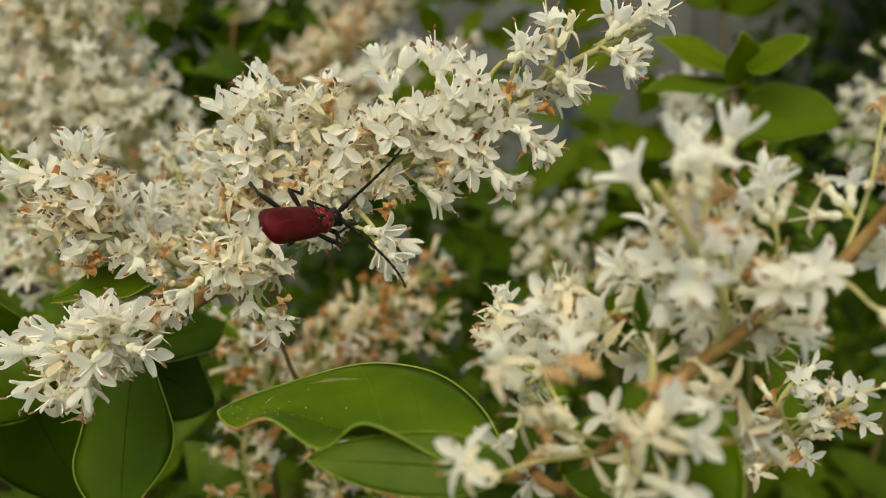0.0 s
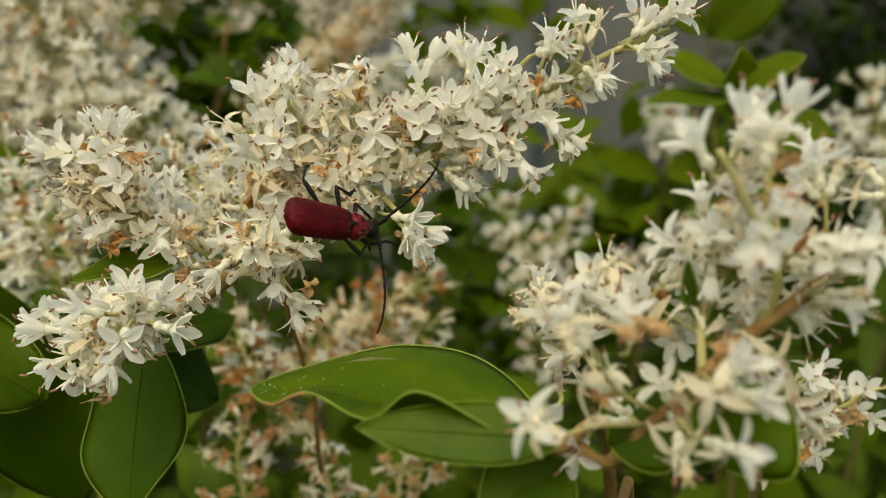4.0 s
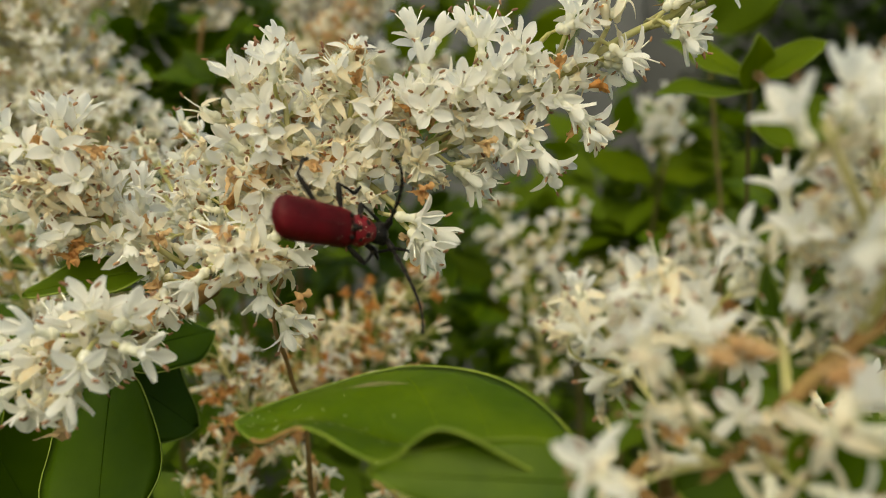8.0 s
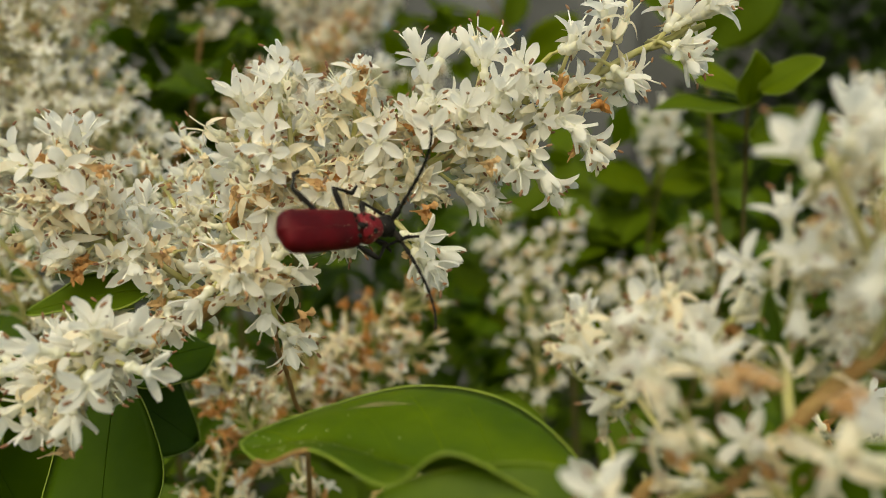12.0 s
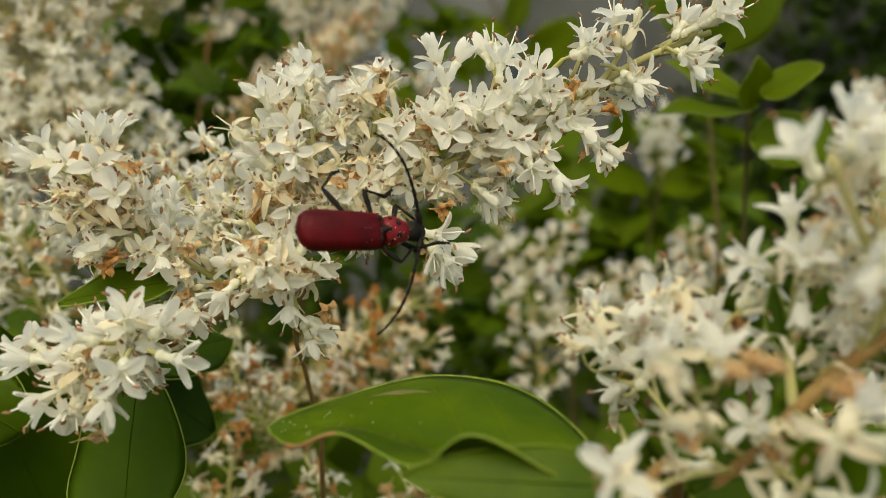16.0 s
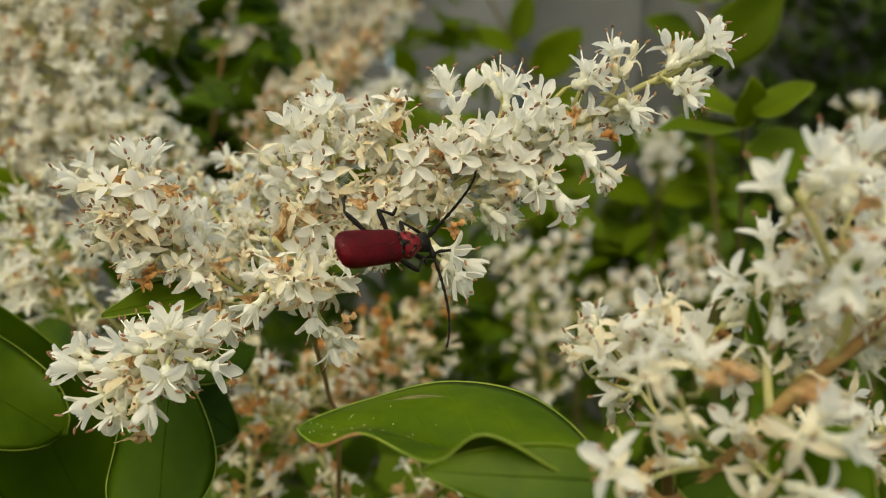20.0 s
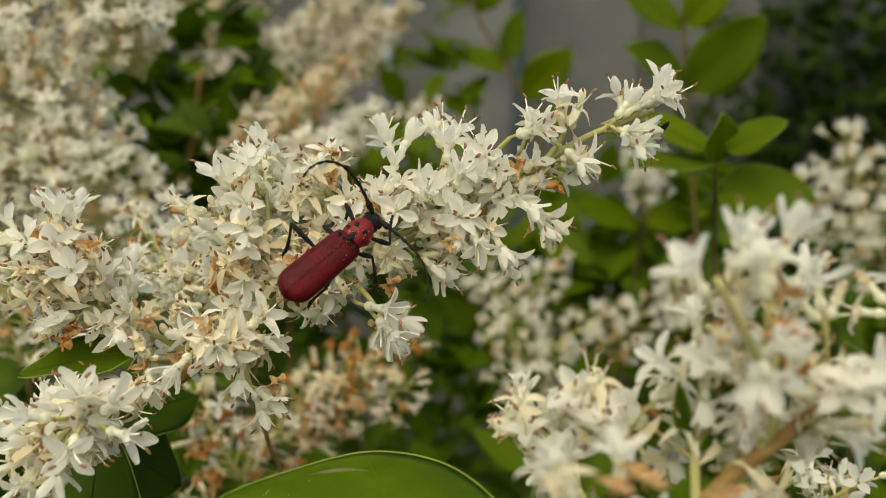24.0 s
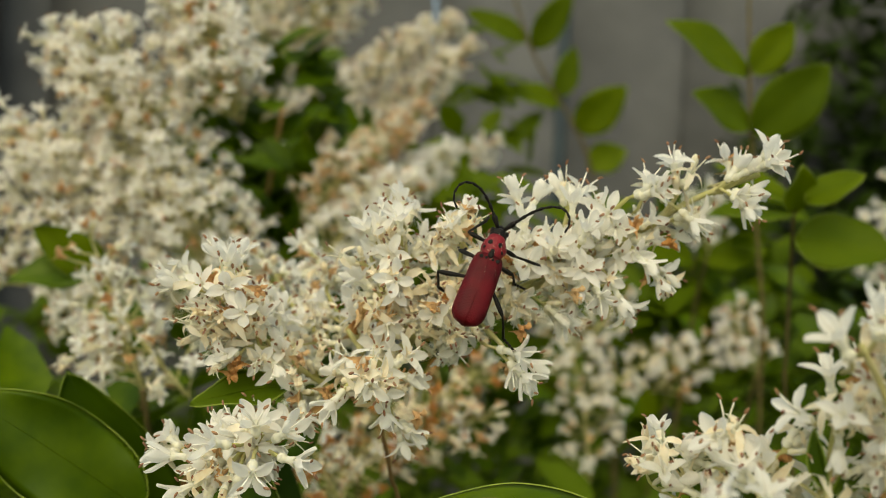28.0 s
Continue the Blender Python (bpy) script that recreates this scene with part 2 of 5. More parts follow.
# ---- the beetle's way: tail and neck, and where its antennae point, in its own space ----
BEETLE_ROWS = [
    (0, (-0.01830, 0.10646, 1.19300), (-0.01135, 0.12194, 1.19272)),
    (0.5, (-0.01938, 0.10676, 1.19214), (-0.01133, 0.12162, 1.19065)),
    (1, (-0.01968, 0.10747, 1.19209), (-0.01026, 0.12148, 1.19040)),
    (1.5, (-0.01979, 0.10773, 1.19218), (-0.00957, 0.12127, 1.19156)),
    (2, (-0.02000, 0.10708, 1.19154), (-0.01110, 0.12129, 1.18888)),
    (2.5, (-0.02021, 0.10762, 1.19157), (-0.01031, 0.12113, 1.18886)),
    (4.5, (-0.02137, 0.10781, 1.19149), (-0.01048, 0.12049, 1.18858)),
    (5, (-0.02219, 0.10810, 1.19166), (-0.01002, 0.11959, 1.18883)),
    (5.5, (-0.02240, 0.10787, 1.19143), (-0.01007, 0.11914, 1.18851)),
    (6, (-0.02179, 0.10708, 1.19124), (-0.01043, 0.11936, 1.18832)),
    (6.5, (-0.02098, 0.10684, 1.19171), (-0.00986, 0.11931, 1.18872)),
    (7, (-0.02006, 0.10635, 1.19166), (-0.01038, 0.11987, 1.18829)),
    (7.5, (-0.02067, 0.10677, 1.19184), (-0.01013, 0.11963, 1.18850)),
    (8, (-0.02102, 0.10715, 1.19146), (-0.00977, 0.11949, 1.18843)),
    (8.5, (-0.02126, 0.10732, 1.19177), (-0.00994, 0.11958, 1.18871)),
    (9, (-0.02162, 0.10755, 1.19173), (-0.00992, 0.11940, 1.18847)),
    (9.5, (-0.02146, 0.10730, 1.19196), (-0.01032, 0.11983, 1.18938)),
    (10, (-0.02171, 0.10732, 1.19191), (-0.01065, 0.11980, 1.18879)),
    (10.5, (-0.02144, 0.10740, 1.19186), (-0.01019, 0.11972, 1.18876)),
    (11, (-0.02141, 0.10738, 1.19165), (-0.01006, 0.11963, 1.18867)),
    (11.5, (-0.02137, 0.10730, 1.19201), (-0.01017, 0.11964, 1.18882)),
    (12, (-0.02117, 0.10721, 1.19184), (-0.00947, 0.11948, 1.19182)),
    (12.5, (-0.02120, 0.10697, 1.19154), (-0.00994, 0.11965, 1.19096)),
    (14.5, (-0.02119, 0.10778, 1.18992), (-0.00890, 0.11944, 1.18884)),
    (15, (-0.02181, 0.10827, 1.19042), (-0.00859, 0.11890, 1.18992)),
    (15.5, (-0.02236, 0.10897, 1.19149), (-0.00818, 0.11828, 1.19102)),
    (16, (-0.02252, 0.10894, 1.19140), (-0.00835, 0.11827, 1.19086)),
    (16.5, (-0.02161, 0.10818, 1.19112), (-0.00870, 0.11918, 1.19096)),
    (17, (-0.02140, 0.10827, 1.19036), (-0.00846, 0.11925, 1.19017)),
    (17.5, (-0.02228, 0.10886, 1.19016), (-0.00854, 0.11883, 1.19046)),
    (18, (-0.02270, 0.10929, 1.19033), (-0.00841, 0.11842, 1.19095)),
    (18.5, (-0.02142, 0.10841, 1.19020), (-0.00852, 0.11940, 1.19119)),
    (19, (-0.02041, 0.10744, 1.19050), (-0.00968, 0.12058, 1.19072)),
    (19.5, (-0.02068, 0.10754, 1.19136), (-0.00994, 0.12067, 1.19172)),
    (20, (-0.02066, 0.10793, 1.19134), (-0.00916, 0.12040, 1.19164)),
    (20.5, (-0.01969, 0.10731, 1.19184), (-0.00924, 0.12066, 1.19212)),
    (22.5, (-0.01875, 0.11159, 1.19431), (-0.00734, 0.12009, 1.20356)),
    (23, (-0.01882, 0.11172, 1.19519), (-0.00624, 0.11997, 1.20305)),
    (23.5, (-0.01861, 0.11227, 1.19480), (-0.00596, 0.11948, 1.20352)),
    (24, (-0.01757, 0.11207, 1.19349), (-0.00623, 0.11989, 1.20338)),
    (24.5, (-0.01758, 0.11276, 1.19496), (-0.00463, 0.11933, 1.20375)),
    (25, (-0.01874, 0.11411, 1.19480), (-0.00547, 0.11813, 1.20457)),
    (25.5, (-0.01773, 0.11301, 1.19530), (-0.00554, 0.11937, 1.20526)),
    (26, (-0.01749, 0.11250, 1.19530), (-0.00574, 0.11992, 1.20506)),
    (26.5, (-0.01862, 0.11397, 1.19479), (-0.00624, 0.11969, 1.20488)),
    (27, (-0.01864, 0.11455, 1.19449), (-0.00779, 0.12069, 1.20599)),
    (27.5, (-0.01473, 0.11387, 1.19548), (-0.00900, 0.12259, 1.20885)),
    (28, (-0.01404, 0.11509, 1.19552), (-0.00854, 0.12251, 1.20977)),
]
LEFT_ANTENNA_ROWS = [
    (0, (-0.147, -0.124, 0.981)),
    (0.5, (-0.327, -0.200, 0.923)),
    (1, (-0.403, -0.134, 0.906)),
    (1.5, (-0.564, -0.494, 0.662)),
    (2, (-0.506, -0.681, 0.529)),
    (2.5, (-0.472, -0.647, 0.598)),
    (4.5, (-0.457, -0.075, 0.886)),
    (5, (-0.453, -0.122, 0.883)),
    (5.5, (-0.415, -0.076, 0.907)),
    (6, (-0.505, -0.146, 0.851)),
    (6.5, (-0.407, -0.558, 0.723)),
    (7, (-0.276, -0.825, 0.493)),
    (7.5, (-0.367, -0.748, 0.553)),
    (8, (-0.385, -0.664, 0.641)),
    (8.5, (-0.386, -0.496, 0.778)),
    (9, (-0.327, -0.099, 0.940)),
    (9.5, (-0.369, -0.092, 0.925)),
    (10, (-0.421, -0.023, 0.907)),
    (10.5, (-0.459, -0.185, 0.869)),
    (11, (-0.422, -0.235, 0.876)),
    (11.5, (-0.493, -0.437, 0.752)),
    (12, (-0.506, -0.228, 0.832)),
    (12.5, (-0.590, -0.447, 0.672)),
    (14.5, (-0.603, -0.781, 0.164)),
    (15, (-0.555, -0.778, 0.296)),
    (15.5, (-0.680, -0.654, 0.330)),
    (16, (-0.669, -0.643, 0.373)),
    (16.5, (-0.792, -0.474, 0.384)),
    (17, (-0.782, -0.476, 0.403)),
    (17.5, (-0.655, -0.678, 0.334)),
    (18, (-0.660, -0.685, 0.308)),
    (18.5, (-0.716, -0.562, 0.414)),
    (19, (-0.262, -0.267, 0.927)),
    (19.5, (-0.352, -0.197, 0.915)),
    (20, (-0.328, -0.229, 0.916)),
    (20.5, (-0.383, -0.209, 0.900)),
    (22.5, (-0.474, -0.215, 0.854)),
    (23, (-0.642, -0.463, 0.611)),
    (23.5, (-0.583, -0.730, 0.357)),
    (24, (-0.631, -0.543, 0.554)),
    (24.5, (-0.552, -0.287, 0.783)),
    (25, (-0.553, -0.230, 0.801)),
    (25.5, (-0.708, -0.253, 0.660)),
    (26, (-0.721, -0.440, 0.535)),
    (26.5, (-0.632, -0.086, 0.771)),
    (27, (-0.542, -0.341, 0.768)),
    (27.5, (-0.251, -0.333, 0.909)),
    (28, (-0.763, -0.256, 0.594)),
]
RIGHT_ANTENNA_ROWS = [
    (0, (0.913, -0.154, 0.378)),
    (0.5, (0.841, -0.129, 0.525)),
    (1, (0.879, -0.197, 0.435)),
    (1.5, (0.853, -0.123, 0.508)),
    (2, (0.762, -0.075, 0.643)),
    (2.5, (0.807, -0.091, 0.584)),
    (4.5, (0.988, -0.150, 0.029)),
    (5, (0.979, -0.152, 0.133)),
    (5.5, (0.961, -0.201, 0.190)),
    (6, (0.955, -0.174, 0.239)),
    (6.5, (0.710, -0.254, 0.656)),
    (7, (0.676, -0.233, 0.699)),
    (7.5, (0.736, -0.137, 0.663)),
    (8, (0.812, -0.200, 0.549)),
    (8.5, (0.893, -0.208, 0.399)),
    (9, (0.946, -0.323, 0.030)),
    (9.5, (0.979, -0.124, -0.161)),
    (10, (0.999, -0.021, -0.049)),
    (10.5, (0.995, -0.054, -0.085)),
    (11, (0.964, -0.178, 0.195)),
    (11.5, (0.848, -0.192, 0.495)),
    (12, (0.907, -0.215, 0.363)),
    (12.5, (0.946, -0.257, 0.197)),
    (14.5, (0.866, -0.500, 0.015)),
    (15, (0.879, -0.476, -0.032)),
    (15.5, (0.827, -0.562, 0.021)),
    (16, (0.827, -0.563, 0.008)),
    (16.5, (0.940, -0.339, -0.036)),
    (17, (0.931, -0.354, 0.089)),
    (17.5, (0.936, -0.351, 0.022)),
    (18, (0.917, -0.394, -0.062)),
    (18.5, (0.958, -0.282, 0.059)),
    (19, (0.995, -0.037, -0.088)),
    (19.5, (0.900, -0.328, 0.289)),
    (20, (0.987, -0.160, -0.008)),
    (20.5, (0.728, -0.190, 0.658)),
    (22.5, (0.623, -0.402, 0.671)),
    (23, (0.698, -0.703, 0.137)),
    (23.5, (0.780, -0.569, 0.261)),
    (24, (0.873, -0.388, 0.295)),
    (24.5, (0.795, -0.603, -0.060)),
    (25, (0.808, -0.588, 0.038)),
    (25.5, (0.718, -0.542, 0.436)),
    (26, (0.499, -0.712, 0.493)),
    (26.5, (0.269, -0.626, 0.732)),
    (27, (0.682, -0.519, 0.514)),
    (27.5, (0.758, -0.273, 0.592)),
    (28, (0.745, -0.057, 0.664)),
]


HEAD = Vector((-0.009, 0.008, 1.2058))


def deeper(k, *pts):
    """The points moved k times as far from the place where the walk stays longest."""
    return [HEAD + (V(p) - HEAD) * k for p in pts]


def grown(k):
    """The pose that moves a whole branch k times as far off, and makes it as much larger."""
    return Matrix.Translation(HEAD) @ Matrix.Diagonal((k, k, k, 1)) @ Matrix.Translation(-HEAD)


# ---- flowers ----
MM = 0.001


def petal_bm(bm, length, width, curl, cup, m=None, mat=0, across=4, shares=(0, 0.14, 0.3, 0.46, 0.62, 0.77, 0.9, 1)):
    """A thin pointed petal that rises along z with its inner face to -y; curl bends the tip outward."""
    m = m or Matrix()
    grid = []
    for u in shares:
        w = width * 0.5 * (0.42 + 0.58 * math.sin(math.pi * 0.5 * min(1, u / 0.5))) * max(0.06, 1 - (max(0, u - 0.45) / 0.55) ** 2.5) ** 0.62
        y = curl * length * u * u - 0.5 * cup * length * max(0, u - 0.72)
        z = length * (u - 0.25 * abs(curl) * u * u)
        ks = [2 * k / across - 1 for k in range(across + 1)]
        grid.append([bm.verts.new(m @ V((w * k, y - cup * width * k * k * (1 - 0.5 * u) + 0.05 * width * (1 - abs(k)) ** 2, z))) for k in ks])
    for a, b in zip(grid, grid[1:]):
        for k in range(across):
            bm.faces.new((a[k], a[k + 1], b[k + 1], b[k])).material_index = mat
    return bm


MOUTH = 2.9 * MM


def tube_part(bm, m=None):
    """Calyx cup and corolla tube, up to the mouth."""
    m = m or Matrix()
    prof = [(0.25, 0), (0.6, 0.3), (0.74, 1.0), (0.7, 1.12), (0.52, 1.2), (0.5, 2.0), (0.78, 2.95), (0.45, 2.85), (0.3, 2.2)]
    rings = [[bm.verts.new(m @ V((r * MM * math.cos(a), r * MM * math.sin(a), z * MM))) for a in (math.pi * k / 3.5 for k in range(7))] for r, z in prof]
    for a, b in zip(rings, rings[1:]):
        for k in range(7):
            bm.faces.new((a[k], a[(k + 1) % 7], b[(k + 1) % 7], b[k]))
    bm.faces.new(rings[-1])
    return bm


def stamen_bm(bm, reach, spread, m=None, mats=(0, 1), sides=5):
    m = m or Matrix()
    pts = [V((0, 0.25 * MM, 2.5 * MM)), V((0, (0.3 + spread * 0.3) * MM, (2.5 + reach * 0.5) * MM)), V((0, (0.35 + spread) * MM, (2.5 + reach) * MM))]
    tube(bm, [m @ p for p in pts], [0.15 * MM, 0.13 * MM, 0.1 * MM], 4, mats[0])
    d = (pts[2] - pts[1]).normalized()
    turn = m.to_3x3().to_4x4() @ d.to_track_quat("Z", "Y").to_matrix().to_4x4() @ Matrix.Rotation(0.5, 4, "X")
    blob(bm, m @ (pts[2] + d * 0.4 * MM), (0.23 * MM, 0.18 * MM, 0.54 * MM), turn, sides + 1, sides, mats[1])
    return bm


PETAL_SHAPES = ((3.3, 1.9, 0.1, 0.3), (3.2, 1.95, 0.35, 0.2), (3.5, 1.7, -0.18, 0.4), (3.1, 1.8, 0.6, 0.3), (3.4, 1.6, 0.0, 0.46), (3.4, 1.7, 0.45, 0.36), (3.0, 1.75, 0.9, 0.3))


def petal_mesh(shape, seed, mat, crumple=0.16):
    """One petal, a little creased."""
    l, w, c, k = shape
    bm = petal_bm(bmesh.new(), l * MM, w * MM, c, k)
    for v in bm.verts:
        v.co += noise.noise_vector(v.co * 900 + V((seed * 7, seed * 3, 0))) * crumple * MM * min(1, v.co.z / MM)
    return mesh_of("petal", bm, mat)


PETALS = [petal_mesh(p, i, PETAL) for i, p in enumerate(PETAL_SHAPES)]
OLD_PETALS = [petal_mesh((p[0] * 0.85, p[1] * 0.8, p[2] + 0.5, p[3] + 0.25), 20 + i, PETAL_OLD, 0.5) for i, p in enumerate(PETAL_SHAPES)]
TUBES = [mesh_of("flower", tube_part(bmesh.new()), TUBE)]
STAMENS = [mesh_of("stamen", stamen_bm(bmesh.new(), r, s), FILAMENT, ANTHER) for r, s in ((2.1, 0.5), (3.1, 0.9), (4.0, 0.6), (1.6, 0.4), (2.9, 1.7), (3.6, 1.3))]


def whole_flower(openness, reach, curl=0.25, size=1.0):
    """A flower in one mesh, for sprays that stay far behind."""
    bm = bmesh.new()
    tube_part(bm)
    for f in bm.faces:
        f.material_index = 1
    for k in range(4):
        petal_bm(bm, 3.25 * MM * size, 1.65 * MM * size, curl, 0.15, Matrix.Translation((0, 0, MOUTH)) @ Matrix.Rotation(k * math.pi / 2, 4, "Z") @ Matrix.Translation((0, 0.55 * MM, 0)) @ Matrix.Rotation(-openness, 4, "X"), 0, 2, (0, 0.25, 0.5, 0.75, 1))
    for k in (0.5, 2.5):
        stamen_bm(bm, reach, 0.6, Matrix.Rotation(k * math.pi / 2, 4, "Z"), (1, 2), 4)
    return bm


WHOLE = [mesh_of("flower", whole_flower(*k), PETAL, TUBE, ANTHER) for k in ((0.9, 2.4), (0.6, 3.0), (1.15, 1.4), (0.4, 0.8), (0.75, 2.0, 0.6))]
# spent flowers whose cream petals have curled back
SPENT = [mesh_of("spent_flower", whole_flower(*k), PETAL_OLD, TUBE, ANTHER) for k in ((0.9, 2.6, 1.5, 0.75), (0.3, 1.6, -0.9, 0.7), (1.2, 3.2, 1.1, 0.65))]


def withered_bm():
    bm = bmesh.new()
    for k in range(4):
        m = Matrix.Translation((0, 0, 1.6 * MM)) @ Matrix.Rotation(k * 1.5 + 0.4, 4, "Z") @ Matrix.Translation((0, 0.4 * MM, 0)) @ Matrix.Rotation(-0.25 - 0.22 * k, 4, "X") @ Matrix.Rotation(0.7 * k, 4, "Z")
        petal_bm(bm, (2.3 - 0.35 * k) * MM, 1.15 * MM, 1.1 - 0.75 * k, 0.7, m)
    tube(bm, [(0, 0, 0), (0.1 * MM, 0, 1 * MM), (0, 0, 2.1 * MM)], [0.4 * MM, 0.5 * MM, 0.6 * MM], 6)
    for v in bm.verts:
        v.co += noise.noise_vector(v.co * 1400) * 0.55 * MM
    return bm


WITHER = [mesh_of("withered_flower", withered_bm(), WITHERED)]


def bud_bm(r):
    bm = bmesh.new()
    prof = [(0.25, 0), (0.6, 0.4), (0.62, 1.0), (0.5, 1.3), (0.75 * r, 2.0), (1.0 * r, 2.8), (0.8 * r, 3.6), (0.2, 4.05)]
    rings = [[bm.verts.new(V((q * MM * math.cos(a), q * MM * math.sin(a), z * MM))) for a in (math.pi * k / 4 for k in range(8))] for q, z in prof]
    for a, b in zip(rings, rings[1:]):
        for k in range(8):
            bm.faces.new((a[k], a[(k + 1) % 8], b[(k + 1) % 8], b[k]))
    bm.faces.new(rings[-1])
    return bm


BUDS = [mesh_of("flower_bud", bud_bm(r), BUD) for r in (0.55, 0.65, 0.8)]


def flower(parent, m, rng, detailed, behind=False, old=0.12):
    if not detailed or behind:
        return put("flower", rng.choice(WHOLE), parent, m)
    if rng.random() < old:
        return put("spent_flower", rng.choice(SPENT), parent, m)
    f = put("flower", TUBES[0], parent, m)
    openness = rng.choice((0.2, 0.35, 0.45, 0.6, 0.75, 0.9, 1.1))
    kinds = OLD_PETALS if rng.random() < 0.35 * old else PETALS
    me = rng.choice(kinds)
    for k in range(4):
        put("petal", me if rng.random() < 0.6 else rng.choice(kinds), f, Matrix.Translation((0, 0, MOUTH)) @ Matrix.Rotation(k * math.pi / 2 + rng.uniform(-0.12, 0.12), 4, "Z") @ Matrix.Translation((0, 0.6 * MM, 0)) @ Matrix.Rotation(-openness + rng.uniform(-0.2, 0.2), 4, "X"))
    for k in range(2):
        put("stamen", rng.choice(STAMENS), f, Matrix.Rotation(math.pi * (k + 0.25) + rng.uniform(-0.4, 0.4), 4, "Z"))
    return f


def along(pts, s):
    """The place and the direction at the share s of a line."""
    lens = [(b - a).length for a, b in zip(pts, pts[1:])]
    want = s * sum(lens)
    for a, b, l in zip(pts, pts[1:], lens):
        if want <= l or b is pts[-1]:
            return a + (b - a) * min(1, want / max(l, 1e-9)), (b - a).normalized()
        want -= l


ARRAYS = []
for me in WHOLE + SPENT + WITHER:
    co = np.empty(len(me.vertices) * 3)
    me.vertices.foreach_get("co", co)
    kind = [3] * 3 if me in WITHER else [4, 1, 2] if me in SPENT else [0, 1, 2]
    ARRAYS.append((co.reshape(-1, 3), [tuple(p.vertices) for p in me.polygons], [kind[p.material_index] for p in me.polygons]))


def joined_flowers(parent, poses, rng, wither, old):
    """The flowers deep inside a panicle, in one mesh."""
    verts, faces, mats, k = [], [], [], 0
    for m in poses:
        r = rng.random()
        co, fs, ms = ARRAYS[-1] if r < wither else rng.choice(ARRAYS[len(WHOLE):-1]) if r < wither + old else rng.choice(ARRAYS[:len(WHOLE)])
        a = np.array(m)
        verts.append(co @ a[:3, :3].T + a[:3, 3])
        faces += [tuple(i + k for i in f) for f in fs]
        mats += ms
        k += len(co)
    if not verts:
        return
    me = bpy.data.meshes.new("flower_mass")
    me.from_pydata(np.concatenate(verts).tolist(), [], faces)
    for m in (PETAL, TUBE, ANTHER, WITHERED, PETAL_OLD):
        me.materials.append(m)
    me.polygons.foreach_set("material_index", mats)
    me.polygons.foreach_set("use_smooth", [True] * len(faces))
    tagged(put("flower_mass", me, parent), kind="stuff")


def clear_of_beetle(p):
    """True where the beetle's body never comes, nor the way from it to the light before it."""
    p = deeper(1.06, p)[0]
    for t, a, b in BEETLE_ROWS:
        a, b = V(a), V(b)
        u = max(0, min(1.15, (p - a).dot(b - a) / (b - a).length_squared))
        off = p - a - u * (b - a)
        if off.y < 0:
            off.y = 0
        if off.length < 3.3 * MM:
            return False
    return True


